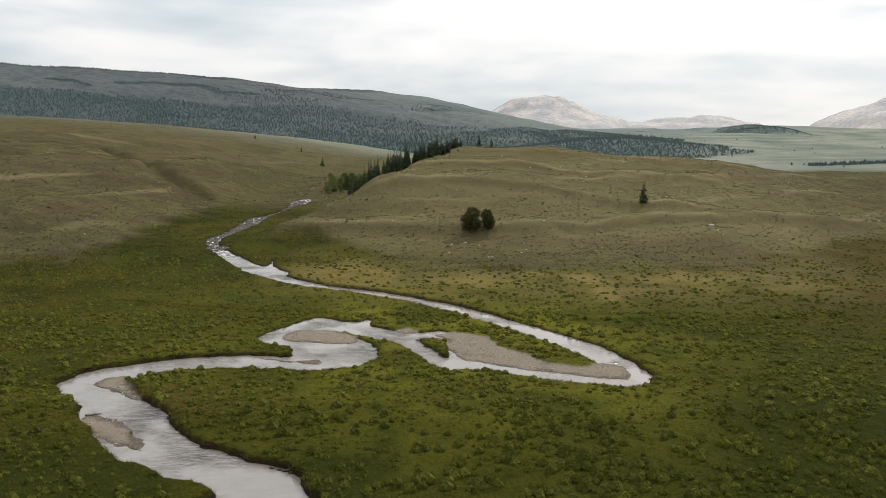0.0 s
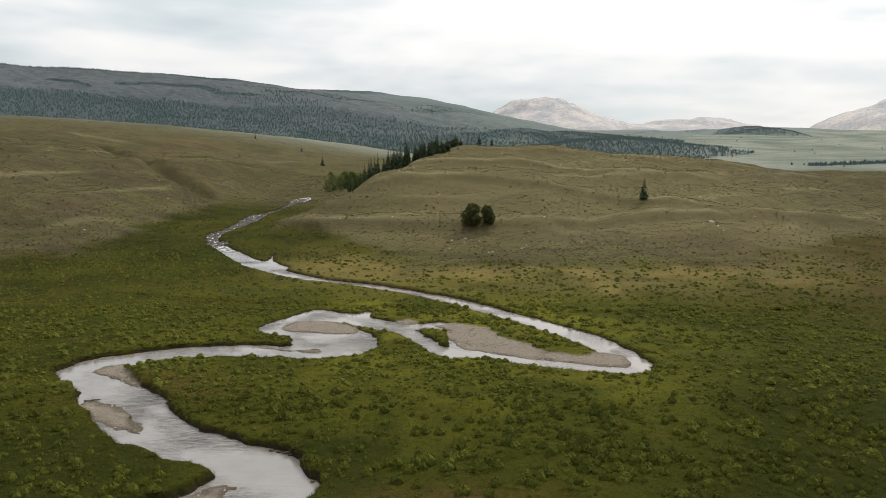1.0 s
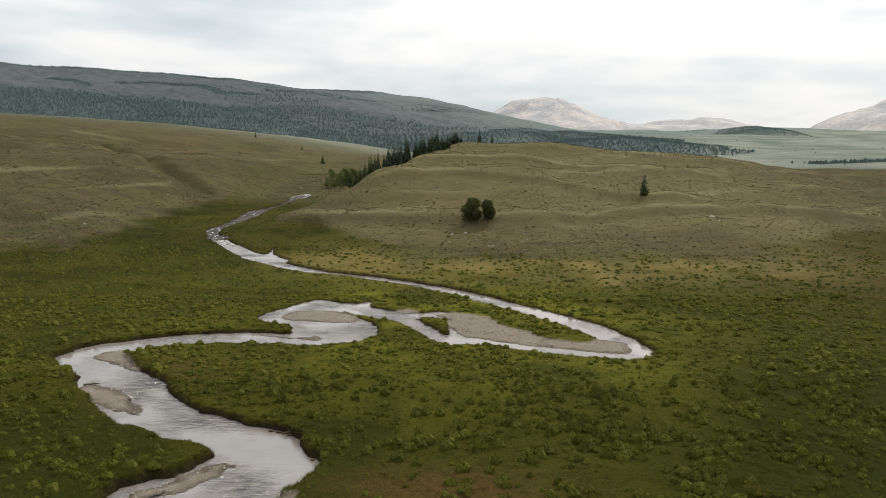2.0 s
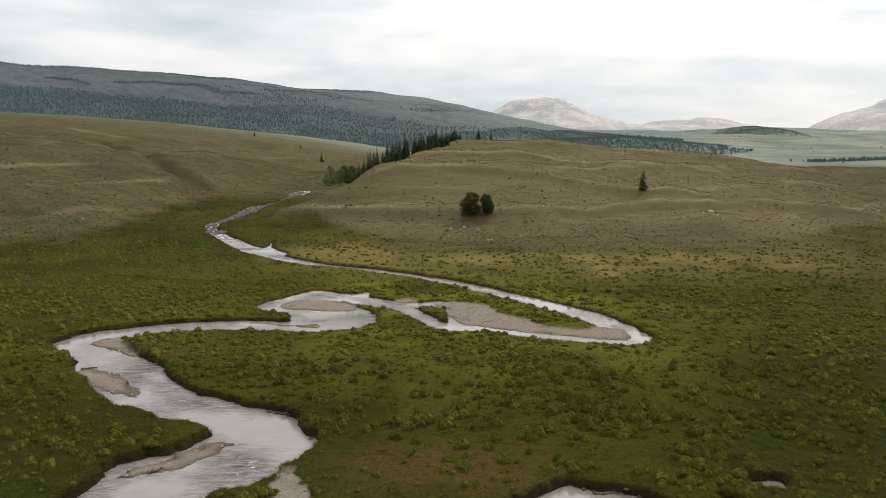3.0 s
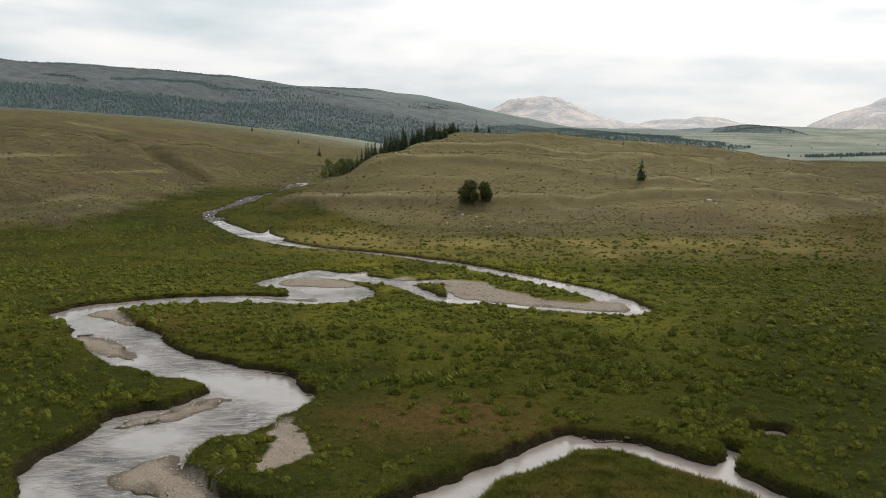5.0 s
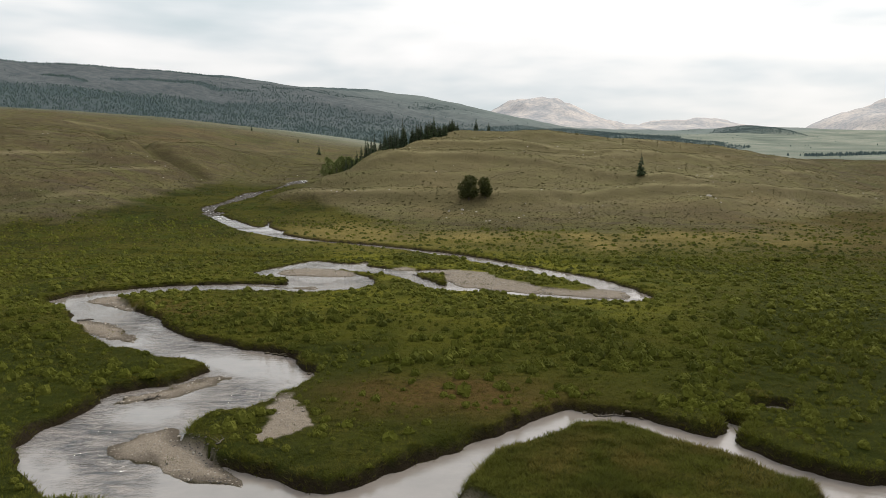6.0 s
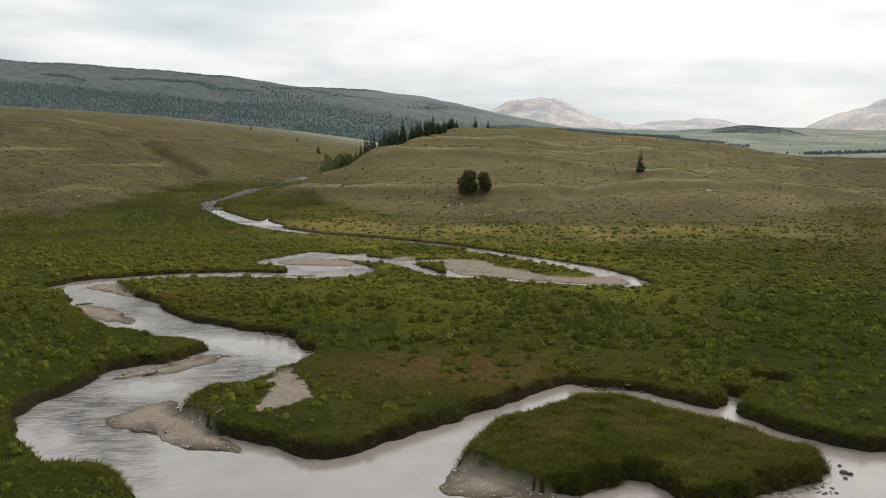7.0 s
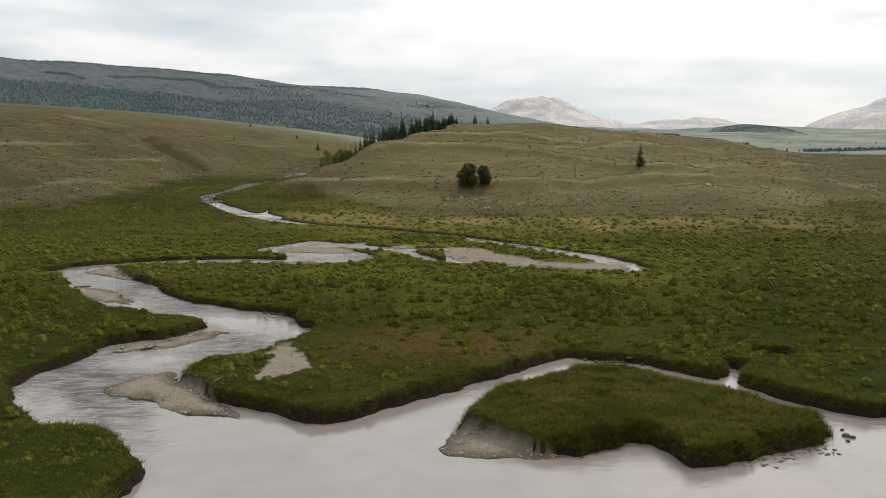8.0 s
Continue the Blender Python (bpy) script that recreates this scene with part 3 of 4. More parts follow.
    grav = n.mix(n.ramp(pebble.outputs["Distance"], [(0.05, 0.0), (0.5, 0.5)]), grav, (0.15, 0.12, 0.095))
    col = n.mix(attr(n, "earth"), col, n.mix(n_fine, (0.011, 0.009, 0.006), (0.03, 0.022, 0.013)))
    grav = n.mix(attr(n, "damp"), grav, n.mix(n_fine, (0.07, 0.058, 0.045), (0.13, 0.11, 0.09)))
    col = n.mix(attr(n, "gravel"), col, grav)
    link(n, col, b, "Base Color")
    bump(n, b, n.math("ADD", n_fine, n.math("MULTIPLY", n_hair, 0.5)), 0.9, 0.45)
    return m


def water_material():
    m, n, b = material("stream_water", 0.05, 0.5)
    p = n.add("ShaderNodeNewGeometry").outputs["Position"]
    b.inputs["IOR"].default_value = 1.95
    deep = n.mix(n.noise(p, 0.5, 3), (0.14, 0.123, 0.112), (0.205, 0.18, 0.165))
    # painted dark streaks for riffle waves that mirror less sky and show the bed
    lie = n.add("ShaderNodeMapping", {"Vector": p, "Scale": (0.45, 1.5, 1.0), "Rotation": (0, 0, -0.35)}).outputs[0]
    dark = n.ramp(n.noise(lie, 0.9, 6, 0.7, 0.8), [(0.4, 0.0), (0.62, 1.0)])
    deep = n.mix(n.math("MULTIPLY", n.math("MINIMUM", n.math("MULTIPLY", attr(n, "rough"), 1.6), 1.0), dark), deep, (0.022, 0.026, 0.03))
    spill = n.ramp(n.noise(n.add("ShaderNodeMapping", {"Vector": p, "Scale": (1.0, 0.6, 1.0)}).outputs[0], 0.75, 5, 0.65), [(0.46, 0.0), (0.54, 1.0)])
    link(n, n.mix(n.math("MULTIPLY", attr(n, "white"), spill), deep, (0.8, 0.8, 0.8)), b, "Base Color")
    rip = n.add("ShaderNodeMapping", {"Vector": p, "Scale": (1.0, 1.7, 1.0), "Rotation": (0, 0, 0.5)}).outputs[0]
    chop = n.math("ADD", n.noise(rip, 1.1, 5, 0.62, 0.6), n.math("MULTIPLY", n.noise(rip, 4.5, 3, 0.6, 0.4), 0.3))
    run = n.math("MULTIPLY_ADD", attr(n, "rough"), 1.0, 0.015)
    g = n.add("ShaderNodeBump", {"Height": chop, "Strength": run, "Distance": 0.6})
    link(n, g.outputs[0], b, "Normal")
    return m


def leaf_material(name, dark, light, scale=0.6, dry=0.0):
    m, n, b = material(name, 0.9, 0.06)
    p = n.add("ShaderNodeNewGeometry")
    info = n.add("ShaderNodeObjectInfo").outputs["Random"]
    f = n.math("MULTIPLY_ADD", p.outputs["Random Per Island"], 0.55,
               n.math("MULTIPLY_ADD", info, 0.2, n.math("MULTIPLY", n.noise(p.outputs["Position"], scale, 3), 0.45)))
    col = n.mix(f, dark, light)
    fresh = n.ramp(n.noise(p.outputs["Position"], 0.11, 3), [(0.5, 0.0), (0.66, 0.55)])
    col = n.mix(fresh, col, (light[0] * 0.82, light[1] * 0.88, light[2] * 0.65))
    if dry:
        shift = n.add("ShaderNodeMapping", {"Vector": p.outputs["Position"], "Location": (17, 5, 0)}).outputs[0]
        col = n.mix(n.ramp(n.noise(shift, 0.28, 4), [(0.5, 0.0), (0.64, dry)]), col, (0.15, 0.098, 0.032))
        col = n.mix(n.ramp(n.noise(shift, 0.17, 3), [(0.36, dry), (0.5, 0.0)]), col, (0.024, 0.032, 0.005))
    link(n, col, b, "Base Color")
    thin = n.add("ShaderNodeBsdfTranslucent", {"Color": n.mix(0.35, col, (light[0] * 1.6, light[1] * 1.5, light[2]))})
    both = n.add("ShaderNodeMixShader", {0: 0.16, 1: b.outputs[0], 2: thin.outputs[0]})
    for o in n.tree.nodes:
        if o.bl_idname == "ShaderNodeOutputMaterial":
            n.tree.links.new(both.outputs[0], o.inputs["Surface"])
    return m


def plain_material(name, dark, light, scale, rough=0.9, relief=0.3):
    m, n, b = material(name, rough, 0.25)
    p = n.add("ShaderNodeNewGeometry").outputs["Position"]
    f = n.noise(p, scale, 5, 0.65)
    link(n, n.mix(n.ramp(f, [(0.3, 0.0), (0.7, 1.0)]), dark, light), b, "Base Color")
    bump(n, b, f, relief, 0.1)
    return m


GROUND, WATER = ground_material(), water_material()
SHRUB_LEAF = leaf_material("willow_leaf", (0.02, 0.026, 0.004), (0.09, 0.094, 0.015), 0.15)
MEADOW_LEAF = leaf_material("meadow_willow_leaf", (0.026, 0.032, 0.005), (0.102, 0.104, 0.017), 0.15)
SEDGE = leaf_material("sedge_blade", (0.024, 0.03, 0.003), (0.09, 0.092, 0.014), 0.12, 0.3)
NEEDLE = leaf_material("spruce_needle", (0.026, 0.04, 0.024), (0.075, 0.096, 0.056))
ASPEN = leaf_material("aspen_leaf", (0.06, 0.078, 0.026), (0.15, 0.172, 0.066))
OAKISH = leaf_material("broad_leaf", (0.022, 0.028, 0.01), (0.07, 0.075, 0.028))
# lighter and bluer than real needles, to carry the haze
HAZY_LEAF = leaf_material("hazy_forest_leaf", (0.036, 0.057, 0.063), (0.098, 0.13, 0.128))
DARK_SHRUB = leaf_material("dark_shrub_leaf", (0.018, 0.022, 0.005), (0.06, 0.064, 0.014), 0.15)
SAGE_LEAF = leaf_material("sage_leaf", (0.05, 0.046, 0.024), (0.135, 0.122, 0.065))
BARK = plain_material("grey_bark", (0.06, 0.05, 0.04), (0.14, 0.12, 0.10), 6.0)
ROCK = plain_material("pale_granite", (0.22, 0.2, 0.18), (0.46, 0.42, 0.38), 3.0)
WET_ROCK = plain_material("dark_river_stone", (0.035, 0.03, 0.027), (0.085, 0.075, 0.065), 4.0, 0.8)
DEADWOOD = plain_material("weathered_wood", (0.04, 0.033, 0.026), (0.15, 0.13, 0.11), 8.0)


# ---------------------------------------------------------------- mesh helpers
def mesh_from(name, verts, faces, mat, shade=False):
    """faces: an array of triangles or quads."""
    me = bpy.data.meshes.new(name)
    verts, faces = np.asarray(verts, np.float32), np.asarray(faces, np.int32)
    n, w = faces.shape
    me.vertices.add(len(verts))
    me.vertices.foreach_set("co", verts.ravel())
    me.loops.add(n * w)
    me.loops.foreach_set("vertex_index", faces.ravel())
    me.polygons.add(n)
    me.polygons.foreach_set("loop_start", np.arange(0, n * w, w, dtype=np.int32))
    me.polygons.foreach_set("use_smooth", np.full(n, shade))
    me.update(calc_edges=True)
    me.materials.append(mat)
    return me


def part(name, me, parent, label=""):
    ob = new(name, me)
    ob.parent = parent
    if label:
        ob["label"] = label
    return ob


# ---------------------------------------------------------------- ground and water
def polar_grid():
    front = np.arange(-0.63, 0.6301, 0.0034)
    rest = np.concatenate([np.linspace(0.63, 1.0, 22), np.linspace(1.0, 2 * math.pi - 1.0, 40)[1:-1], np.linspace(2 * math.pi - 1.0, 2 * math.pi - 0.63, 22)])[1:-1]
    ang = np.concatenate([front, rest])
    rad = np.concatenate([[0.02, 4, 8, 12, 15, 18], np.geomspace(20, 300, 600), np.geomspace(300, 900, 230)[1:],
                          np.geomspace(900, 1900, 130)[1:], np.geomspace(1900, 4950, 90)[1:]])
    a, r = np.meshgrid(ang, rad)
    i = np.arange(len(rad) - 1)[:, None] * len(ang)
    j = np.arange(len(ang))[None]
    jn = (j + 1) % len(ang)
    quads = np.stack([i + j, i + len(ang) + j, i + len(ang) + jn, i + jn], -1).reshape(-1, 4)
    return (r * np.sin(a)).ravel(), (r * np.cos(a)).ravel(), quads[:, ::-1], len(ang)


GX, GY, GQ, ACROSS = polar_grid()
LAND = land(GX, GY)


def steepness(z, x, y):
    """How steeply the ground climbs, on the rings of the grid."""
    h, r = z.reshape(-1, ACROSS), np.hypot(x, y).reshape(-1, ACROSS)
    return np.abs(np.gradient(h, axis=0) / np.maximum(np.gradient(r, axis=0), 1e-3)).ravel()


LAND["steep"] = smooth(0.1, 0.3, steepness(LAND["z"], GX, GY))


def build_ground():
    me = mesh_from("ground", np.stack([GX, GY, LAND["z"]], 1), GQ, GROUND, True)
    for key in ("upland", "gravel", "earth", "straw", "rust", "distance", "wood", "rock", "lip", "sedge_dim", "slope", "damp", "pale", "lush_lit", "mid_paler", "hollow", "ochre", "steep"):
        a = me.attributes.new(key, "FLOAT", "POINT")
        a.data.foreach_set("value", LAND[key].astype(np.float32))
    ob = new("ground", me)
    return tagged(ob, "green meadow valley with dry sagebrush hills and far mountains", "ground", kind="structure")


def build_water():
    keep = (LAND["shore"] < 1.0) & (GY < 395)
    q = GQ[keep[GQ].any(1)]
    used = np.unique(q)
    to = np.zeros(len(GX), np.int64)
    to[used] = np.arange(len(used))
    x, y = GX[used], GY[used]
    me = mesh_from("water", np.stack([x, y, LAND["level"][used]], 1), to[q], WATER, True)
    rapid = smooth(200, 232, y)
    riffle = 0.9 * np.exp(-((x + 15.5) / 4) ** 2 - ((y - 58) / 5) ** 2) + 0.9 * np.exp(-((x + 22) / 7) ** 2 - ((y - 45) / 8) ** 2) + 0.9 * np.exp(-((x + 34) / 6) ** 2 - ((y - 80) / 7) ** 2)
    riffle = riffle + 0.8 * np.exp(-((x + 24) / 4) ** 2 - ((y - 70) / 3) ** 2) + 0.5 * np.exp(-((y - 115) / 8) ** 2) * (x < 0) + 0.12 * np.exp(-((x - 25) / 8) ** 2 - ((y - 29) / 5) ** 2)
    riffle = riffle + 0.6 * smooth(0.1, 0.5, vnoise(x, y, 7, 50, 2)) * (y > 100)
    calm = smooth(-14, -9, x) * (1 - smooth(54, 60, y))
    streak = smooth(-0.35, 0.45, vnoise(x * 0.8 + y * 0.5, y * 0.5 - x * 0.3, 4.5, 51, 3))
    rough = np.clip((0.12 + 0.85 * riffle) * (0.1 + streak) * (1 - 0.55 * calm) + 0.9 * rapid, 0, 1.0)
    foam = rapid
    for key, val in (("rough", rough), ("white", foam)):
        a = me.attributes.new(key, "FLOAT", "POINT")
        a.data.foreach_set("value", val.astype(np.float32))
    return tagged(new("water", me), "shallow winding mountain stream reflecting the bright overcast sky", "water", kind="structure")


build_ground()
build_water()

# ---------------------------------------------------------------- plants: shapes
def joined(templates, which, place, turn, scale, tall=None):
    """Many placed copies of small templates as one set of vertices and triangles."""
    vs, fs, n = [], [], 0
    tall = scale if tall is None else tall
    for k_, (v, f) in enumerate(templates):
        i = np.flatnonzero(which == k_)
        if not len(i):
            continue
        c, s = np.cos(turn[i])[:, None], np.sin(turn[i])[:, None]
        x = (v[None, :, 0] * c - v[None, :, 1] * s) * scale[i][:, None] + place[i, 0][:, None]
        y = (v[None, :, 0] * s + v[None, :, 1] * c) * scale[i][:, None] + place[i, 1][:, None]
        z = v[None, :, 2] * tall[i][:, None] + place[i, 2][:, None]
        vs.append(np.stack([x, y, z], -1).reshape(-1, 3))
        fs.append((f[None] + (n + np.arange(len(i)) * len(v))[:, None, None]).reshape(-1, 3))
        n += len(i) * len(v)
    return np.concatenate(vs), np.concatenate(fs)


def diamonds(base, tip, width, rng):
    """Leaf sprays: a folded diamond from base to tip each."""
    d = tip - base
    side = np.cross(d, rng.normal(size=d.shape))
    side /= np.linalg.norm(side, axis=1)[:, None] + 1e-9
    mid = base + 0.55 * d
    v = np.stack([base, mid + side * width[:, None], tip, mid - side * width[:, None]], 1).reshape(-1, 3)
    i = np.arange(len(base))[:, None] * 4
    return v, np.concatenate([i + [0, 1, 2], i + [0, 2, 3]])


def shrub_shape(seed, sprays, n, rings, fat=1.0):
    """A rounded mound of foliage one metre across and 0.7 m high: lumpy leaf masses with sprays standing out of them."""
    rng = np.random.default_rng(seed)
    a, u = rng.uniform(0, 2 * math.pi, sprays), rng.uniform(0, 1, sprays)
    up = np.arccos(1 - u * 0.95)
    lump = 1 + 0.16 * np.sin(3 * a + seed) * np.sin(up) + 0.12 * np.sin(5 * a + 2 * seed + 4 * up)
    r = rng.uniform(0.92, 1.12, sprays) * lump
    tip = np.stack([0.52 * r * np.sin(up) * np.cos(a), 0.52 * r * np.sin(up) * np.sin(a), 0.66 * r * np.cos(up)], 1)
    base = tip * rng.uniform(0.72, 0.86, (sprays, 1))
    leaves = diamonds(base, tip, rng.uniform(0.03, 0.06, sprays) * fat, rng)
    a, u = np.meshgrid(np.arange(n) * 2 * math.pi / n, np.linspace(1.62, 0.32, rings))
    r = rng.uniform(0.84, 1.06, a.shape) * (1 + 0.16 * np.sin(3 * a + seed) * np.sin(u) + 0.12 * np.sin(5 * a + 2 * seed + 4 * u))
    a = a + rng.uniform(-0.2, 0.2, a.shape)
    v = np.stack([0.5 * r * np.sin(u) * np.cos(a), 0.5 * r * np.sin(u) * np.sin(a), 0.63 * r * np.cos(u)], -1).reshape(-1, 3)
    v = np.concatenate([v, [[0.02, 0, 0.6]]])
    f = []
    for i in range(rings - 1):
        for j in range(n):
            p, q = i * n + j, i * n + (j + 1) % n
            f += [(p, q, q + n), (p, q + n, p + n)] if (i + j) % 2 else [(p, q, p + n), (q, q + n, p + n)]
    f += [((rings - 1) * n + j, (rings - 1) * n + (j + 1) % n, rings * n) for j in range(n)]
    return np.concatenate([leaves[0], v]), np.concatenate([leaves[1], np.array(f) + len(leaves[0])])


def sage_shape(seed):
    """A loose sagebrush tuft of five sprays."""
    rng = np.random.default_rng(seed)
    a = np.arange(5) * 1.26 + rng.uniform(0, 0.6, 5)
    tip = np.stack([0.5 * np.cos(a), 0.5 * np.sin(a), rng.uniform(0.35, 0.8, 5)], 1) * rng.uniform(0.7, 1.1, (5, 1))
    return diamonds(tip * [0.05, 0.05, 0], tip, rng.uniform(0.2, 0.32, 5), rng)


def tuft_shape(seed, blades, high=1.0, spread=0.5, wide=0.05):
    rng = np.random.default_rng(seed)
    a = rng.uniform(0, 2 * math.pi, blades)
    r0, out = rng.uniform(0, 0.2, blades), rng.uniform(0.3, 1.0, blades) * spread
    h = rng.uniform(0.6, 1.1, blades) * high
    b = np.stack([r0 * np.cos(a), r0 * np.sin(a), np.full(blades, -0.05)], 1)
    side = np.stack([-np.sin(a), np.cos(a), 0 * a], 1) * wide
    t = np.stack([(r0 + out) * np.cos(a), (r0 + out) * np.sin(a), h], 1)
    v = np.stack([b - side, b + side, t], 1).reshape(-1, 3)
    return v, np.arange(3 * blades).reshape(-1, 3)


def scatter(n, ymin, ymax, half, rng):
    """Even places over the wedge of valley in front."""
    y = np.sqrt(rng.uniform(ymin ** 2, ymax ** 2, n))
    return rng.uniform(-half, half, n) * y, y


def stuff(name, templates, x, y, z, rng, scale, tall, mat, label, category):
    which = rng.integers(0, len(templates), len(x))
    v, f = joined(templates, which, np.stack([x, y, z], 1), rng.uniform(0, 6.28, len(x)), scale, tall)
    return tagged(new(name, mesh_from(name, v, f, mat)), label, category, kind="stuff")


# ---------------------------------------------------------------- meadow shrubs and sedges
rng = np.random.default_rng(7)


def meadow_places(n, ymin, ymax, half, clear, power, seed):
    x, y = scatter(n, ymin, ymax, half, rng)
    g = land(x, y)
    clump = 0.5 + 0.5 * vnoise(x, y, 7, seed, 3)
    ok = (g["shore"] > clear) & (g["gravel"] < 0.1) & ((power < 1) | ~inside(rounded(ISLE), x, y)) & (g["upland"] < 0.5) & (rng.uniform(0, 1, n) < clump ** power * 1.6 * (1 - 0.35 * np.clip(g["rust"], 0, 1)))
    ok &= g["straw"] < 1.0 * rng.uniform(0.4, 1.6, n)
    return x[ok], y[ok], g["z"][ok], g


SHRUB_NEAR = [shrub_shape(100 + i, 46, 10, 4) for i in range(6)]
SHRUB_MID = [shrub_shape(120 + i, 16, 7, 3, 1.5) for i in range(6)]
SHRUB_FAR = [shrub_shape(140 + i, 4, 5, 2, 2.6) for i in range(5)]

sx, sy, sz, _ = meadow_places(5200, 30, 84, 0.66, 0.7, 2.0, 61)
size = (0.42 + 1.05 * rng.uniform(0, 1, len(sx)) ** 2.2) * (0.85 + 0.35 * vnoise(sx, sy, 9, 62)) * np.interp(sy, [38, 62], [0.55, 1.0])
chosen = np.argsort(sy)[:300]
rest = np.setdiff1d(np.arange(len(sx)), chosen)
stuff("meadow_shrubs", SHRUB_NEAR, sx[rest], sy[rest], sz[rest], rng, size[rest], size[rest] * rng.uniform(0.75, 1.05, len(rest)),
      SHRUB_LEAF, "low green willow shrubs scattered through the wet meadow", "shrubs")
x, y, z, _ = meadow_places(9500, 84, 140, 0.66, 0.8, 1.9, 61)
s = 0.45 + 1.0 * rng.uniform(0, 1, len(x)) ** 1.9
stuff("meadow_shrubs", SHRUB_MID, x, y, z, rng, s, s * 0.72, MEADOW_LEAF,
      "low green willow shrubs dotted over the middle meadow", "shrubs")
x, y, z, _ = meadow_places(7000, 138, 215, 0.66, 1.2, 2.0, 67)
s = 0.5 + 1.0 * rng.uniform(0, 1, len(x)) ** 1.6
stuff("meadow_shrubs", SHRUB_FAR, x, y, z, rng, s, s * 0.55, MEADOW_LEAF,
      "pale green low shrubs between the stream and the hills", "shrubs")
x, y, z, _ = meadow_places(17000, 118, 330, 0.66, 1.2, 2.4, 61)
s = 0.5 + 1.1 * rng.uniform(0, 1, len(x)) ** 1.5
stuff("meadow_shrubs", SHRUB_FAR, x, y, z, rng, s, s * 0.5, DARK_SHRUB,
      "dark low shrubs dotted over the far meadow below the hills", "shrubs")


def willow_shrub(seed):
    v, f = SHRUB_NEAR[seed]
    ob = new("willow_shrub")
    part("leaves", mesh_from("leaves", v, f, SHRUB_LEAF), ob)
    r = np.random.default_rng(seed)
    tip = np.stack([r.normal(0, 0.2, 9), r.normal(0, 0.2, 9), r.uniform(0.3, 0.5, 9)], 1)
    v, f = diamonds(tip * [0.1, 0.1, 0] - [0, 0, 0.05], tip, np.full(9, 0.012), r)
    part("stems", mesh_from("stems", v, f, BARK), ob)
    return tagged(ob, "small bushy green willow shrub growing in meadow grass", "shrub", "shrubs of the near meadow")


SHRUBS = [willow_shrub(i) for i in range(6)]
for n_, i in enumerate(chosen):
    m = Matrix.LocRotScale((sx[i], sy[i], sz[i]), Euler((0, 0, rng.uniform(0, 6.28))), None)
    src = SHRUBS[n_ % 6]
    if n_ < 6:
        src.matrix_basis = m @ Matrix.Diagonal((size[i], size[i], size[i] * 0.9, 1))
    else:
        copy_thing(src, m).scale = (size[i], size[i], size[i] * 0.9)

# willows on the gravelly point and beside the backwater
for x, y, w in ((-13.3, 46.6, 1.3), (-12.7, 48.0, 1.0), (-14.1, 45.3, 1.2), (-14.7, 44.3, 0.9), (-13.9, 47.5, 1.1), (-14.5, 46.4, 0.9), (-15.1, 45.4, 0.8),
                (-3.4, 43.6, 1.1), (-2.2, 44.6, 0.9), (-6.4, 46.0, 0.9), (-1.0, 46.2, 0.8), (-8.2, 44.4, 0.8)):
    copy_thing(SHRUBS[int(w * 10) % 6], Matrix.LocRotScale((x, y, height(x, y) - 0.05), Euler((0, 0, x)), None)).scale = (w, w, w * 0.8)

TUFT = [tuft_shape(200 + i, 7, 0.13, 0.27, 0.02) for i in range(5)]
TUFT_FAR = [tuft_shape(220 + i, 5, 0.12, 0.5, 0.07) for i in range(4)]
x, y, z, _ = meadow_places(40000, 24, 80, 0.66, 0.15, 0.7, 63)
s = rng.uniform(0.6, 1.4, len(x))
stuff("meadow_grass", TUFT, x, y, z, rng, s, s, SEDGE, "rank green and olive sedge grass of the wet meadow", "grass")
x, y, z, _ = meadow_places(22000, 80, 150, 0.66, 0.2, 0.8, 63)
s = rng.uniform(0.8, 1.8, len(x))
stuff("meadow_grass", TUFT_FAR, x, y, z, rng, s, s * 0.8, SEDGE, "olive sedge grass on the farther meadow", "grass")

ISLE_BLADE = leaf_material("island_grass_blade", (0.022, 0.028, 0.004), (0.092, 0.094, 0.017), 0.4, 0.4)
# tall grass of the island and an overhanging fringe on the cut banks
x, y = rng.uniform(-1, 23, 30000), rng.uniform(30, 49, 30000)
g = land(x, y)
ok = inside(rounded(ISLE), x, y) & (rng.uniform(0, 1, 30000) < 0.25 + 0.75 * (0.5 + 0.5 * vnoise(x, y, 1.6, 66, 2))) & (g["shore"] > 0.12) & (g["bar"] < 0)
x, y, z = x[ok], y[ok], g["z"][ok]
s = rng.uniform(0.7, 1.6, len(x)) * (1 + 0.4 * vnoise(x, y, 2.2, 64, 2))
stuff("island_grass", TUFT, x, y, z, rng, s, s * 1.05, ISLE_BLADE, "tall straw-tipped green grass covering the stream island", "grass")
mid = (SHORE[:, :2] + SHORE[:, 2:]) / 2
mid = mid[mid[:, 1] < 190]
mid = np.repeat(mid, 30, 0) + rng.normal(0, 0.9, (len(mid) * 30, 2))
g = land(mid[:, 0], mid[:, 1])
ok = (g["shore"] > 0.3) & (g["shore"] < 1.5) & (g["bar"] < -0.4) & (mid[:, 1] > 20)
mid, z = mid[ok], g["z"][ok]
s = rng.uniform(0.7, 1.7, len(mid)) * (1 + 0.4 * vnoise(mid[:, 0], mid[:, 1], 1.5, 69, 2)) * np.where(mid[:, 1] > 110, 0.6, 1.0)
stuff("bank_grass", TUFT, mid[:, 0], mid[:, 1], z, rng, s, s, SEDGE, "shaggy sedge fringe hanging over the cut stream banks", "grass")

# sparse plants rooted in the gravel bars
x, y = scatter(60000, 30, 130, 0.55, rng)
g = land(x, y)
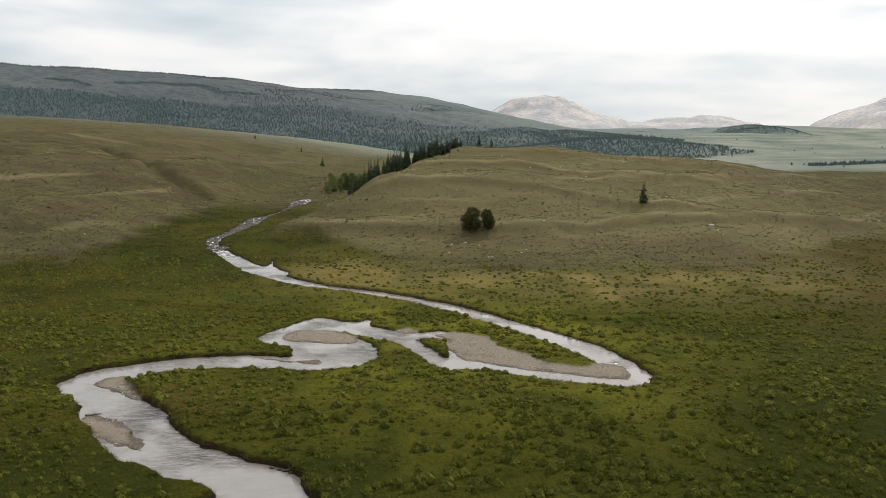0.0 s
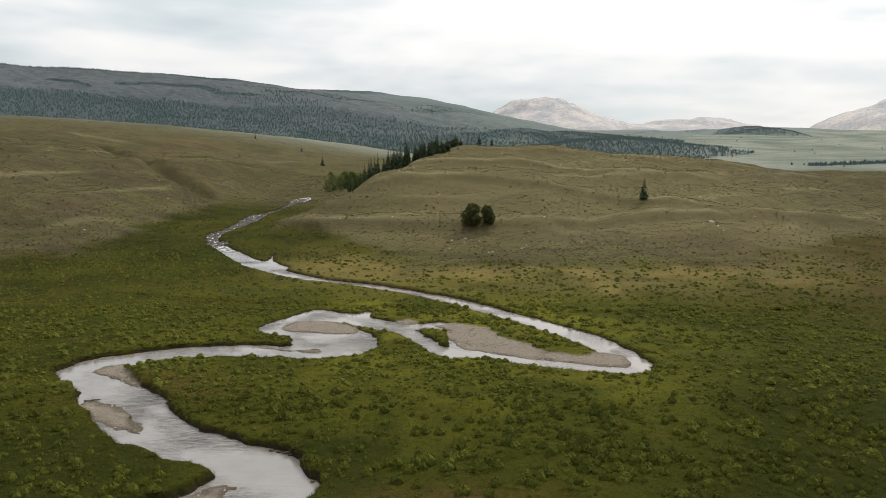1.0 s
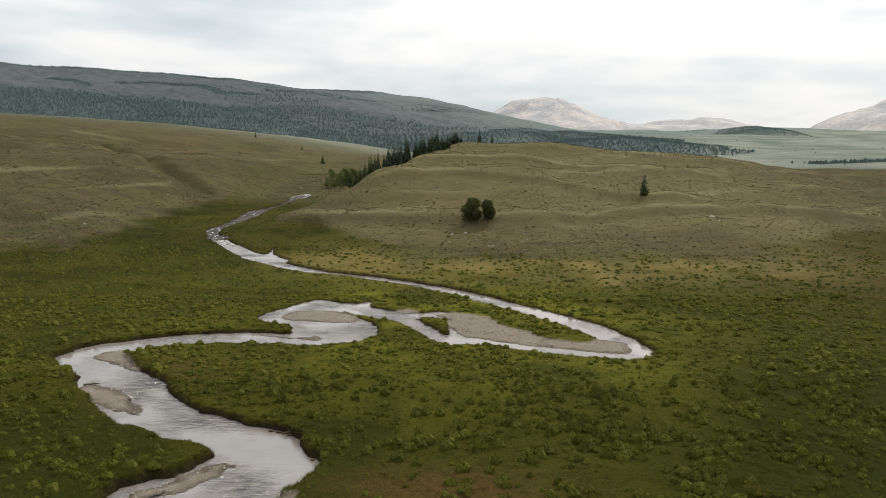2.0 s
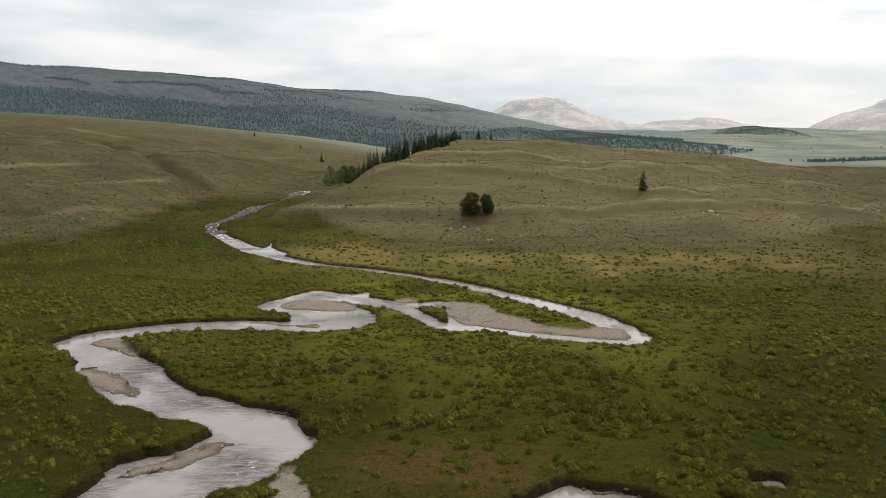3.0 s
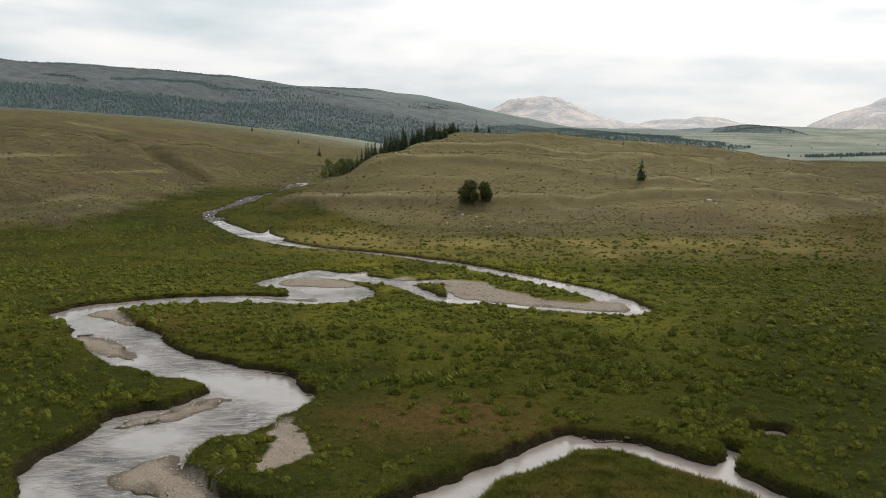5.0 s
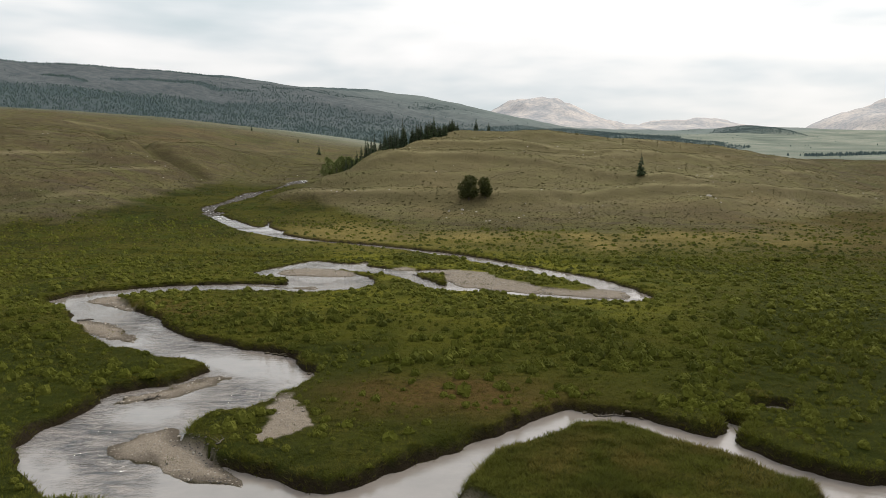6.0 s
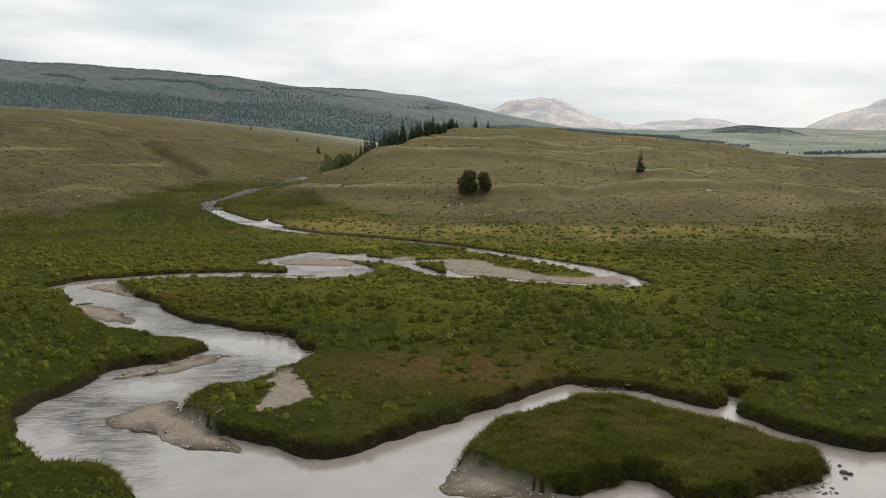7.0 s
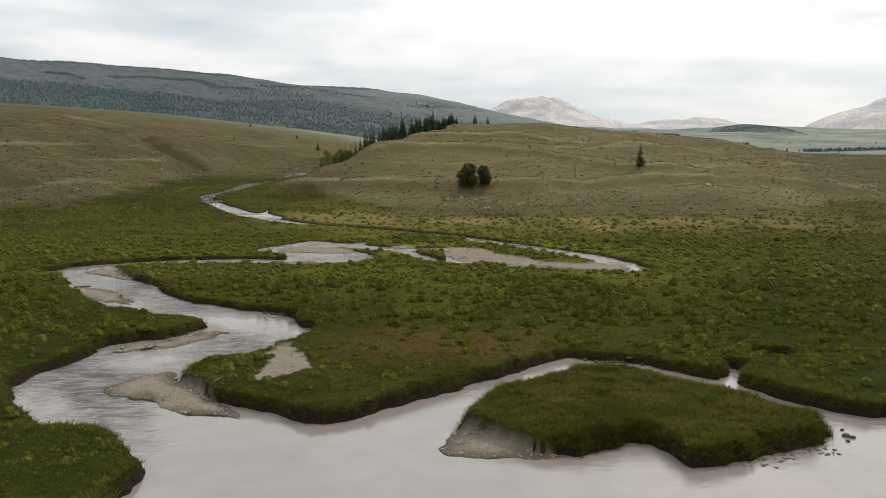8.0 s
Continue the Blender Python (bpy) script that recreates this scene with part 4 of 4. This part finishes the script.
ok = (g["gravel"] > 0.4) & (g["shore"] > 0.5) & (rng.uniform(0, 1, len(x)) < 0.5 * smooth(0.15, 0.6, vnoise(x, y, 2.6, 79, 2)) + 0.03)
x, y, z = x[ok], y[ok], g["z"][ok]
s = rng.uniform(0.5, 1.5, len(x))
stuff("bar_plants", TUFT, x, y, z, rng, s, s * 1.2, ISLE_BLADE, "thin olive weeds growing out of the gravel bars", "weeds")

# sagebrush on the dry slopes
x, y = scatter(112000, 190, 520, 0.66, rng)
x2, y2 = scatter(26000, 480, 760, 0.6, rng)
x, y = np.concatenate([x, x2[x2 < 40]]), np.concatenate([y, y2[x2 < 40]])
g = land(x, y)
ok = (g["upland"] > 0.4) & (g["distance"] < 0.6) & (rng.uniform(0, 1, len(x)) < 0.3 + 0.7 * (0.5 + 0.5 * vnoise(x, y, 30, 65, 3)) ** 1.5)
x, y, z = x[ok], y[ok], g["z"][ok]
s = rng.uniform(0.28, 0.75, len(x)) * np.where(rng.uniform(0, 1, len(x)) < 0.03, 2.0, 1.0)
stuff("sagebrush", [sage_shape(300 + i) for i in range(5)], x, y, z, rng, s, s * 0.6, SAGE_LEAF,
      "grey-brown sagebrush tufts over the dry hillsides", "sagebrush")


# ---------------------------------------------------------------- trees
def trunk_mesh(points, radii, sides=7):
    """A tapered tube along points."""
    pts, v, f = [Vector(p) for p in points], [], []
    for i, p in enumerate(pts):
        d = (pts[min(i + 1, len(pts) - 1)] - pts[max(i - 1, 0)]).normalized()
        q = d.to_track_quat("Z", "Y")
        v += [p + q @ Vector((radii[i] * math.cos(6.2832 * k_ / sides), radii[i] * math.sin(6.2832 * k_ / sides), 0)) for k_ in range(sides)]
    for i in range(len(pts) - 1):
        for k_ in range(sides):
            a, b = i * sides + k_, i * sides + (k_ + 1) % sides
            f += [(a, b, b + sides), (a, b + sides, a + sides)]
    return np.array([tuple(p) for p in v]), np.array(f)


def merged(pieces):
    n, vs, fs = 0, [], []
    for v, f in pieces:
        vs.append(v)
        fs.append(f + n)
        n += len(v)
    return np.concatenate(vs), np.concatenate(fs)


def conifer(high, wide, seed, label, mat=None, bare=0.06, gaps=0.1):
    """Whorls of drooping boughs, each bough a fan of needle sprays."""
    r = np.random.default_rng(seed)
    ob = new("spruce_tree")
    v, f = trunk_mesh([(0, 0, -0.3), (0, 0, high * 0.5), (0.05, 0, high * 0.98)], [high * 0.016, high * 0.009, 0.02])
    part("trunk", mesh_from("trunk", v, f, BARK), ob)
    base, tip, wid = [], [], []
    levels = int(high * 2.0)
    for i in range(levels):
        t = i / levels
        z = high * (bare + (1 - bare) * t)
        reach = wide * 0.5 * (1 - t) ** 0.85 * r.uniform(0.75, 1.15) + 0.12
        count = int(6 + 6 * (1 - t))
        for a in r.uniform(0, 6.283, count):
            if r.uniform() < gaps:
                continue
            l = reach * r.uniform(0.7, 1.1)
            d = np.array([math.cos(a), math.sin(a), 0])
            end = d * l + [0, 0, z - 0.28 * l + 0.1]
            base.append([0, 0, z])
            tip.append(end)
            wid.append(0.17 * l + 0.08)
            for sgn in (-1, 1):
                e = np.array([math.cos(a + sgn * 0.5), math.sin(a + sgn * 0.5), 0]) * l * 0.75
                base.append(d * l * 0.3 + [0, 0, z - 0.06 * l])
                tip.append(e + [0, 0, z - 0.36 * l])
                wid.append(0.12 * l + 0.06)
    base.append([0, 0, high * 0.93])
    tip.append([0, 0, high * 1.03])
    wid.append(0.1)
    v, f = diamonds(np.array(base), np.array(tip), np.array(wid), r)
    part("crown", mesh_from("crown", v, f, mat or NEEDLE), ob)
    return tagged(ob, label, "tree")


def broadleaf(name, high, wide, seed, label, mat, clear=0.04, leaves=4200, lobes=13):
    """A trunk, some limbs and a crown of leaf sprays in several lobes."""
    r = np.random.default_rng(seed)
    ob = new(name)
    tubes = []
    lean = r.normal(0, 0.04, 2) * high
    fork = np.array([lean[0] * 0.4, lean[1] * 0.4, high * (clear + 0.12)])
    tubes.append(trunk_mesh([(0, 0, -0.3), tuple(fork * 0.5), tuple(fork)], [high * 0.03, high * 0.022, high * 0.018]))
    base, tip = [], []
    for i in range(lobes):
        a = 6.283 * i / lobes + r.normal(0, 0.3)
        h = r.uniform(0.1, 0.95) if i else 0.97
        out = wide * 0.5 * math.sqrt(max(0.05, 1 - (2 * h - 1.05) ** 2)) * 0.58
        c = np.array([out * math.cos(a), out * math.sin(a), high * (clear + (0.86 - clear) * h)])
        if i == 0:
            c = np.array([0, 0, high * 0.78])
        tubes.append(trunk_mesh([tuple(fork * 0.9), tuple((fork + c) * 0.5 + [0, 0, 0.05 * high]), tuple(c)],
                                [high * 0.013, high * 0.008, 0.02], 5))
        n = leaves // lobes
        d = r.normal(size=(n, 3))
        d /= np.linalg.norm(d, axis=1)[:, None]
        rad = np.array([wide * 0.25, wide * 0.25, high * 0.17]) * r.uniform(0.8, 1.2)
        p = c + d * rad * r.uniform(0.55, 1.05, (n, 1))
        base.append(p)
        tip.append(p + (d + r.normal(0, 0.6, (n, 3))) * high * 0.045)
    v, f = merged(tubes)
    part("trunk", mesh_from("trunk", v, f, BARK, True), ob)
    base, tip = np.concatenate(base), np.concatenate(tip)
    v, f = diamonds(base, tip, r.uniform(0.018, 0.034, len(base)) * high, r)
    part("crown", mesh_from("crown", v, f, mat), ob)
    return tagged(ob, label, "tree")


def stand_at(ob, x, y, turn=0.0, sink=0.0):
    ob.matrix_basis = Matrix.LocRotScale((x, y, height(x, y) - sink), Euler((0, 0, turn)), None)
    return ob


stand_at(broadleaf("broadleaf_tree", 8.4, 7.0, 1, "large dark round leafy tree standing on a hillside ledge", OAKISH, 0.13, 3200, 11), 9.6, 238)
stand_at(broadleaf("broadleaf_tree", 7.2, 4.8, 2, "smaller dark leafy tree beside a larger one on the ledge", OAKISH, 0.15, 2400, 9), 15.2, 238.5)
stand_at(conifer(8.6, 4.4, 3, "lone dark ragged conifer on the open hillside", gaps=0.2), 78.2, 276)

KINDS = [conifer(h, w, 20 + i, "dark narrow spruce tree in the ravine grove") for i, (h, w) in
         enumerate(((11.5, 4.4), (10, 4.0), (13, 4.6), (9, 3.8), (11, 3.6)))]
for o in KINDS:
    o["group"] = "spruce trees of the ravine grove"
# the grove runs up the ravine behind the hill's shoulder
AXIS = [(-38, 343), (-29, 352), (-22, 362), (-14, 376), (-6, 392), (1, 408), (6, 424), (9, 438)]
spots = []
for i in range(140):
    t = i / 139 * (len(AXIS) - 1.001)
    a, b, w = AXIS[int(t)], AXIS[int(t) + 1], t % 1
    off = rng.uniform(-9, 1.5)
    spots.append((a[0] + (b[0] - a[0]) * w + off + rng.normal(0, 1), a[1] + (b[1] - a[1]) * w + 0.35 * off + rng.normal(0, 2)))
for n_, (x, y) in enumerate(spots):
    src = KINDS[n_ % 5]
    if n_ < 5:
        stand_at(src, x, y, rng.uniform(0, 6))
    else:
        o = copy_thing(src, Matrix.LocRotScale((x, y, height(x, y)), Euler((0, 0, rng.uniform(0, 6))), None))
        o.scale = (1, 1, rng.uniform(0.75, 1.1) * (0.6 if y > 400 else 1.15 if y < 372 else 0.85))

WILLOWS = [broadleaf("aspen_tree", h, w, 40 + i, "pale green young aspen at the ravine's mouth", ASPEN, 0.06, 900, 6) for i, (h, w) in
           enumerate(((8.5, 4.2), (7.2, 4.0), (9.6, 4.4)))]
for o in WILLOWS:
    o["group"] = "aspens at the mouth of the ravine"
for n_ in range(34):
    t = n_ / 33
    x, y = -67 + 20 * t + rng.normal(0, 1.8), 424 + 22 * t + rng.normal(0, 7)
    if n_ < 3:
        stand_at(WILLOWS[n_], x, y, n_)
    else:
        o = copy_thing(WILLOWS[n_ % 3], Matrix.LocRotScale((x, y, height(x, y)), Euler((0, 0, rng.uniform(0, 6))), None))
        o.scale = (1, 1, rng.uniform(0.7, 1.1))

# single small conifers on the slopes and skyline
LONE = conifer(6.0, 3.0, 60, "small solitary dark conifer on the dry hill")
LONE["group"] = "solitary conifers on the hills"
stand_at(LONE, -100, 590)
LONE.scale = (1.4, 1.4, 1.4)
for x, y, h in ((-196, 745, 0.9), (-137, 690, 0.8), (118, 455, 0.55), (125, 458, 0.6), (22, 436, 1.25), (30, 440, 1.0), (-160, 560, .5),
                (-55, 585, .5), (165, 470, .4), (205, 520, .5)):
    o = copy_thing(LONE, Matrix.LocRotScale((x, y, height(x, y)), Euler((0, 0, x)), None))
    o.scale = (h, h, h)


# ---------------------------------------------------------------- far forest
def far_tree(seed):
    r = np.random.default_rng(seed)
    v, f = [], []
    for z0, z1, w in ((0.0, 0.72, 0.34), (0.4, 1.05, 0.2)):
        n = len(v)
        v += [(w * math.cos(a) * r.uniform(0.7, 1.2), w * math.sin(a) * r.uniform(0.7, 1.2), z0) for a in np.arange(5) * 1.2566]
        v.append((r.normal(0, 0.02), r.normal(0, 0.02), z1))
        f += [(n + i, n + (i + 1) % 5, n + 5) for i in range(5)]
    return np.array(v), np.array(f)


FAR = [far_tree(i) for i in range(5)]
def wooded(n, x0, x1, y0, y1, sparse=0.004):
    x, y = rng.uniform(x0, x1, n), rng.uniform(y0, y1, n)
    g = land(x, y)
    ok = (np.abs(x) < 0.68 * y) & (rng.uniform(0, 1, n) < np.maximum(g["wood"] * 0.95, sparse * (0.5 + vnoise(x, y, 130, 71, 2)) * (g["distance"] > 0.5)))
    return np.stack([x[ok], y[ok], g["z"][ok]])


trees = np.concatenate([wooded(62000, -1000, 60, 880, 1620, 0.012), wooded(26000, -60, 480, 820, 1720), wooded(9000, 600, 1200, 2080, 2420),
                        wooded(2600, 300, 450, 585, 660), wooded(15000, 350, 1700, 700, 2600, 0.01)], 1)
x, y, z = trees
s = rng.uniform(1.5, 3.4, len(x)) * (1 + 0.1 * smooth(1500, 2600, y))
stuff("far_forest", FAR, x, y, z - 0.4, rng, s * 1.6, s, HAZY_LEAF, "distant conifer forest on the long ridge, painted hazy blue-green", "forest")


# ---------------------------------------------------------------- stones and driftwood
def stone_shape(seed, n=1):
    bm = bmesh.new()
    bmesh.ops.create_icosphere(bm, subdivisions=n, radius=1.0)
    r = np.random.default_rng(seed)
    k_ = r.normal(size=(4, 3))
    for v in bm.verts:
        v.co *= 1 + 0.16 * sum(math.sin(2.1 * v.co.dot(Vector(q)) + i) for i, q in enumerate(k_)) / 2
        v.co.z *= 0.62
    bm.verts.ensure_lookup_table()
    v = np.array([tuple(q.co) for q in bm.verts])
    f = np.array([[q.index for q in p.verts] for p in bm.faces])
    bm.free()
    return v, f


STONES = [stone_shape(i) for i in range(6)]
# boulders breaking the rapids
x, y = rng.uniform(-86, -66, 5000), rng.uniform(222, 372, 5000)
g = land(x, y)
ok = (g["shore"] < 0.4) & (g["shore"] > -8)
x, y, z = x[ok][:700], y[ok][:700], g["level"][ok][:700]
stuff("rapids_stones", STONES, x, y, z - 0.02, rng, rng.uniform(0.3, 0.9, len(x)), rng.uniform(0.3, 0.75, len(x)), WET_ROCK,
      "dark wet boulders breaking the rapids", "stones")
# cobbles on the bars
x, y = scatter(60000, 30, 130, 0.6, rng)
g = land(x, y)
ok = (g["gravel"] > 0.5) & (g["shore"] > -0.2)
x, y, z = x[ok], y[ok], g["z"][ok]
s = rng.uniform(0.03, 0.075, len(x)) * np.where(rng.uniform(0, 1, len(x)) < 0.05, 2.2, 1) * (0.7 + y / 120)
stuff("bar_cobbles", STONES, x, y, z, rng, s, s, plain_material("river_cobble", (0.11, 0.092, 0.075), (0.33, 0.295, 0.25), 2.0),
      "rounded river cobbles on the gravel bars", "cobbles")
# pale boulders under the trees' ledge and on the slopes
x, y = scatter(9000, 205, 420, 0.7, rng)
g = land(x, y)
ok = (g["upland"] > 0.5) & (rng.uniform(0, 1, len(x)) < 0.09 * smooth(-0.3, 0.4, vnoise(x, y, 35, 78, 2)) + 0.1 * g["lip"] + 0.5 * np.exp(-((x - 12) / 20) ** 2 - ((y - 226) / 8) ** 2))
x, y, z = x[ok], y[ok], g["z"][ok]
s = 0.1 + 0.36 * rng.uniform(0, 1, len(x)) ** 2
stuff("hillside_stones", STONES, x, y, z, rng, s, s, ROCK, "pale granite stones scattered on the hillside", "stones")


def boulder(name, x, y, s, mat, label, group=""):
    v, f = stone_shape(int(abs(x * 7 + y * 3)) % 97, 2)
    ob = new(name, mesh_from(name, v * np.array(s), f, mat, True))
    ob.location = (x, y, height(x, y) + 0.2 * s[2])
    return tagged(ob, label, "stone", group)


boulder("boulder", 7.2, 229, (0.55, 0.45, 0.5), ROCK, "pale granite boulder below the hillside ledge", "pale boulders on the hill")
boulder("boulder", 11.6, 225.5, (0.4, 0.35, 0.4), ROCK, "pale granite boulder below the hillside ledge", "pale boulders on the hill")
boulder("boulder", 96, 252, (1.0, 0.8, 0.8), ROCK, "pale granite boulder on the open slope", "pale boulders on the hill")
for x, y, s in ((21.2, 35.6, 0.2), (21.45, 35.4, 0.15), (20.9, 34.9, 0.11), (21.5, 36.5, 0.1)):
    b_ = boulder("river_stone", x, y, (s, s * 0.8, s), WET_ROCK, "dark wet stone standing in shallow water", "stones off the island")
    b_.location.z = float(water_level(np.array(x), np.array(y))) + 0.04


def log(x, y, turn, length, r, label):
    q = np.random.default_rng(int(length * 100))
    pts = [(length * (t - 0.5), 0.08 * length * q.normal(), 0.06 * t) for t in np.linspace(0, 1, 6)]
    tubes = [trunk_mesh(pts, [r, r, r * 0.9, r * 0.8, r * 0.65, r * 0.4], 7)]
    for t in (1, 2, 4):
        a = Vector(pts[t])
        tubes.append(trunk_mesh([tuple(a), tuple(a + Vector((0.15, q.normal() * 0.4, 0.25)))], [r * 0.4, r * 0.15], 5))
    v, f = merged(tubes)
    ob = new("driftwood_log", mesh_from("driftwood_log", v, f, DEADWOOD, True))
    z = max(height(x, y), float(water_level(np.array(x), np.array(y))))
    ob.matrix_basis = Matrix.LocRotScale((x, y, z + r * 0.6), Euler((0, 0, turn)), None)
    return tagged(ob, label, "log", "driftwood along the stream")


log(12.0, 49.8, 0.1, 1.3, 0.07, "grey driftwood tangle lodged at the side channel's mouth")
log(12.8, 49.9, -0.3, 1.1, 0.06, "grey driftwood tangle lodged at the side channel's mouth")
log(-22.6, 53.6, 0.7, 1.2, 0.09, "grey driftwood stick on the gravel spit")
log(-13.9, 42.8, 1.4, 0.9, 0.05, "grey driftwood stick on the gravel bar")
log(-42.2, 82.6, 0.3, 1.8, 0.12, "grey driftwood log at the head of a gravel bar")
log(-40.2, 90.2, -0.5, 1.6, 0.1, "grey driftwood log on the bend's gravel bar")


# ---------------------------------------------------------------- sods, rubble and sticks at the water's edge
def sod(x, y, s):
    v, f = stone_shape(int(x * 13 + y) % 89, 2)
    ob = new("sod_clump", mesh_from("sod_clump", v * np.array((s, s * 0.6, s * 0.36)), f, SOD, True))
    ob.location = (x, y, max(height(x, y), float(water_level(np.array(x), np.array(y)))) + 0.05)
    ob.rotation_euler = (0.1, 0.1, x)
    return tagged(ob, "slumped clump of brown sod at the foot of the cut bank", "sod", "sods fallen from the banks")


SOD = plain_material("dry_sod", (0.016, 0.013, 0.008), (0.075, 0.06, 0.035), 5.0)
for x, y, s in ((-17.0, 67.6, 0.45), (-16.2, 67.2, 0.4), (-15.4, 66.9, 0.5), (-14.9, 66.4, 0.32), (11.3, 50.0, 0.3), (13.6, 49.9, 0.34),
                (14.4, 49.3, 0.26), (10.6, 50.6, 0.28), (-11.6, 60.6, 0.3)):
    sod(x, y, s)
x, y = rng.uniform(14.2, 19.6, 160), rng.uniform(31.6, 34.4, 160)
g = land(x, y)
ok = (g["shore"] < 0.15) & (g["shore"] > -0.9)
x, y, z = x[ok], y[ok], np.maximum(g["level"][ok], g["z"][ok])
s = rng.uniform(0.05, 0.14, len(x))
x2, y2 = rng.uniform(-19, -11, 900), rng.uniform(38, 46, 900)
g = land(x2, y2)
ok = (g["bar"] > -0.5) & (g["bar"] < 0.9) & (g["shore"] > 0.2) & (vnoise(x2, y2, 1.4, 80, 2) > -0.1)
x, y, z = np.concatenate([x, x2[ok]]), np.concatenate([y, y2[ok]]), np.concatenate([z, g["z"][ok]])
s = np.concatenate([s, rng.uniform(0.03, 0.11, ok.sum())])
stuff("shore_rubble", STONES, x, y, z - 0.02, rng, s, s, WET_ROCK, "wet dark rubble lining the island and the gravel point", "stones")
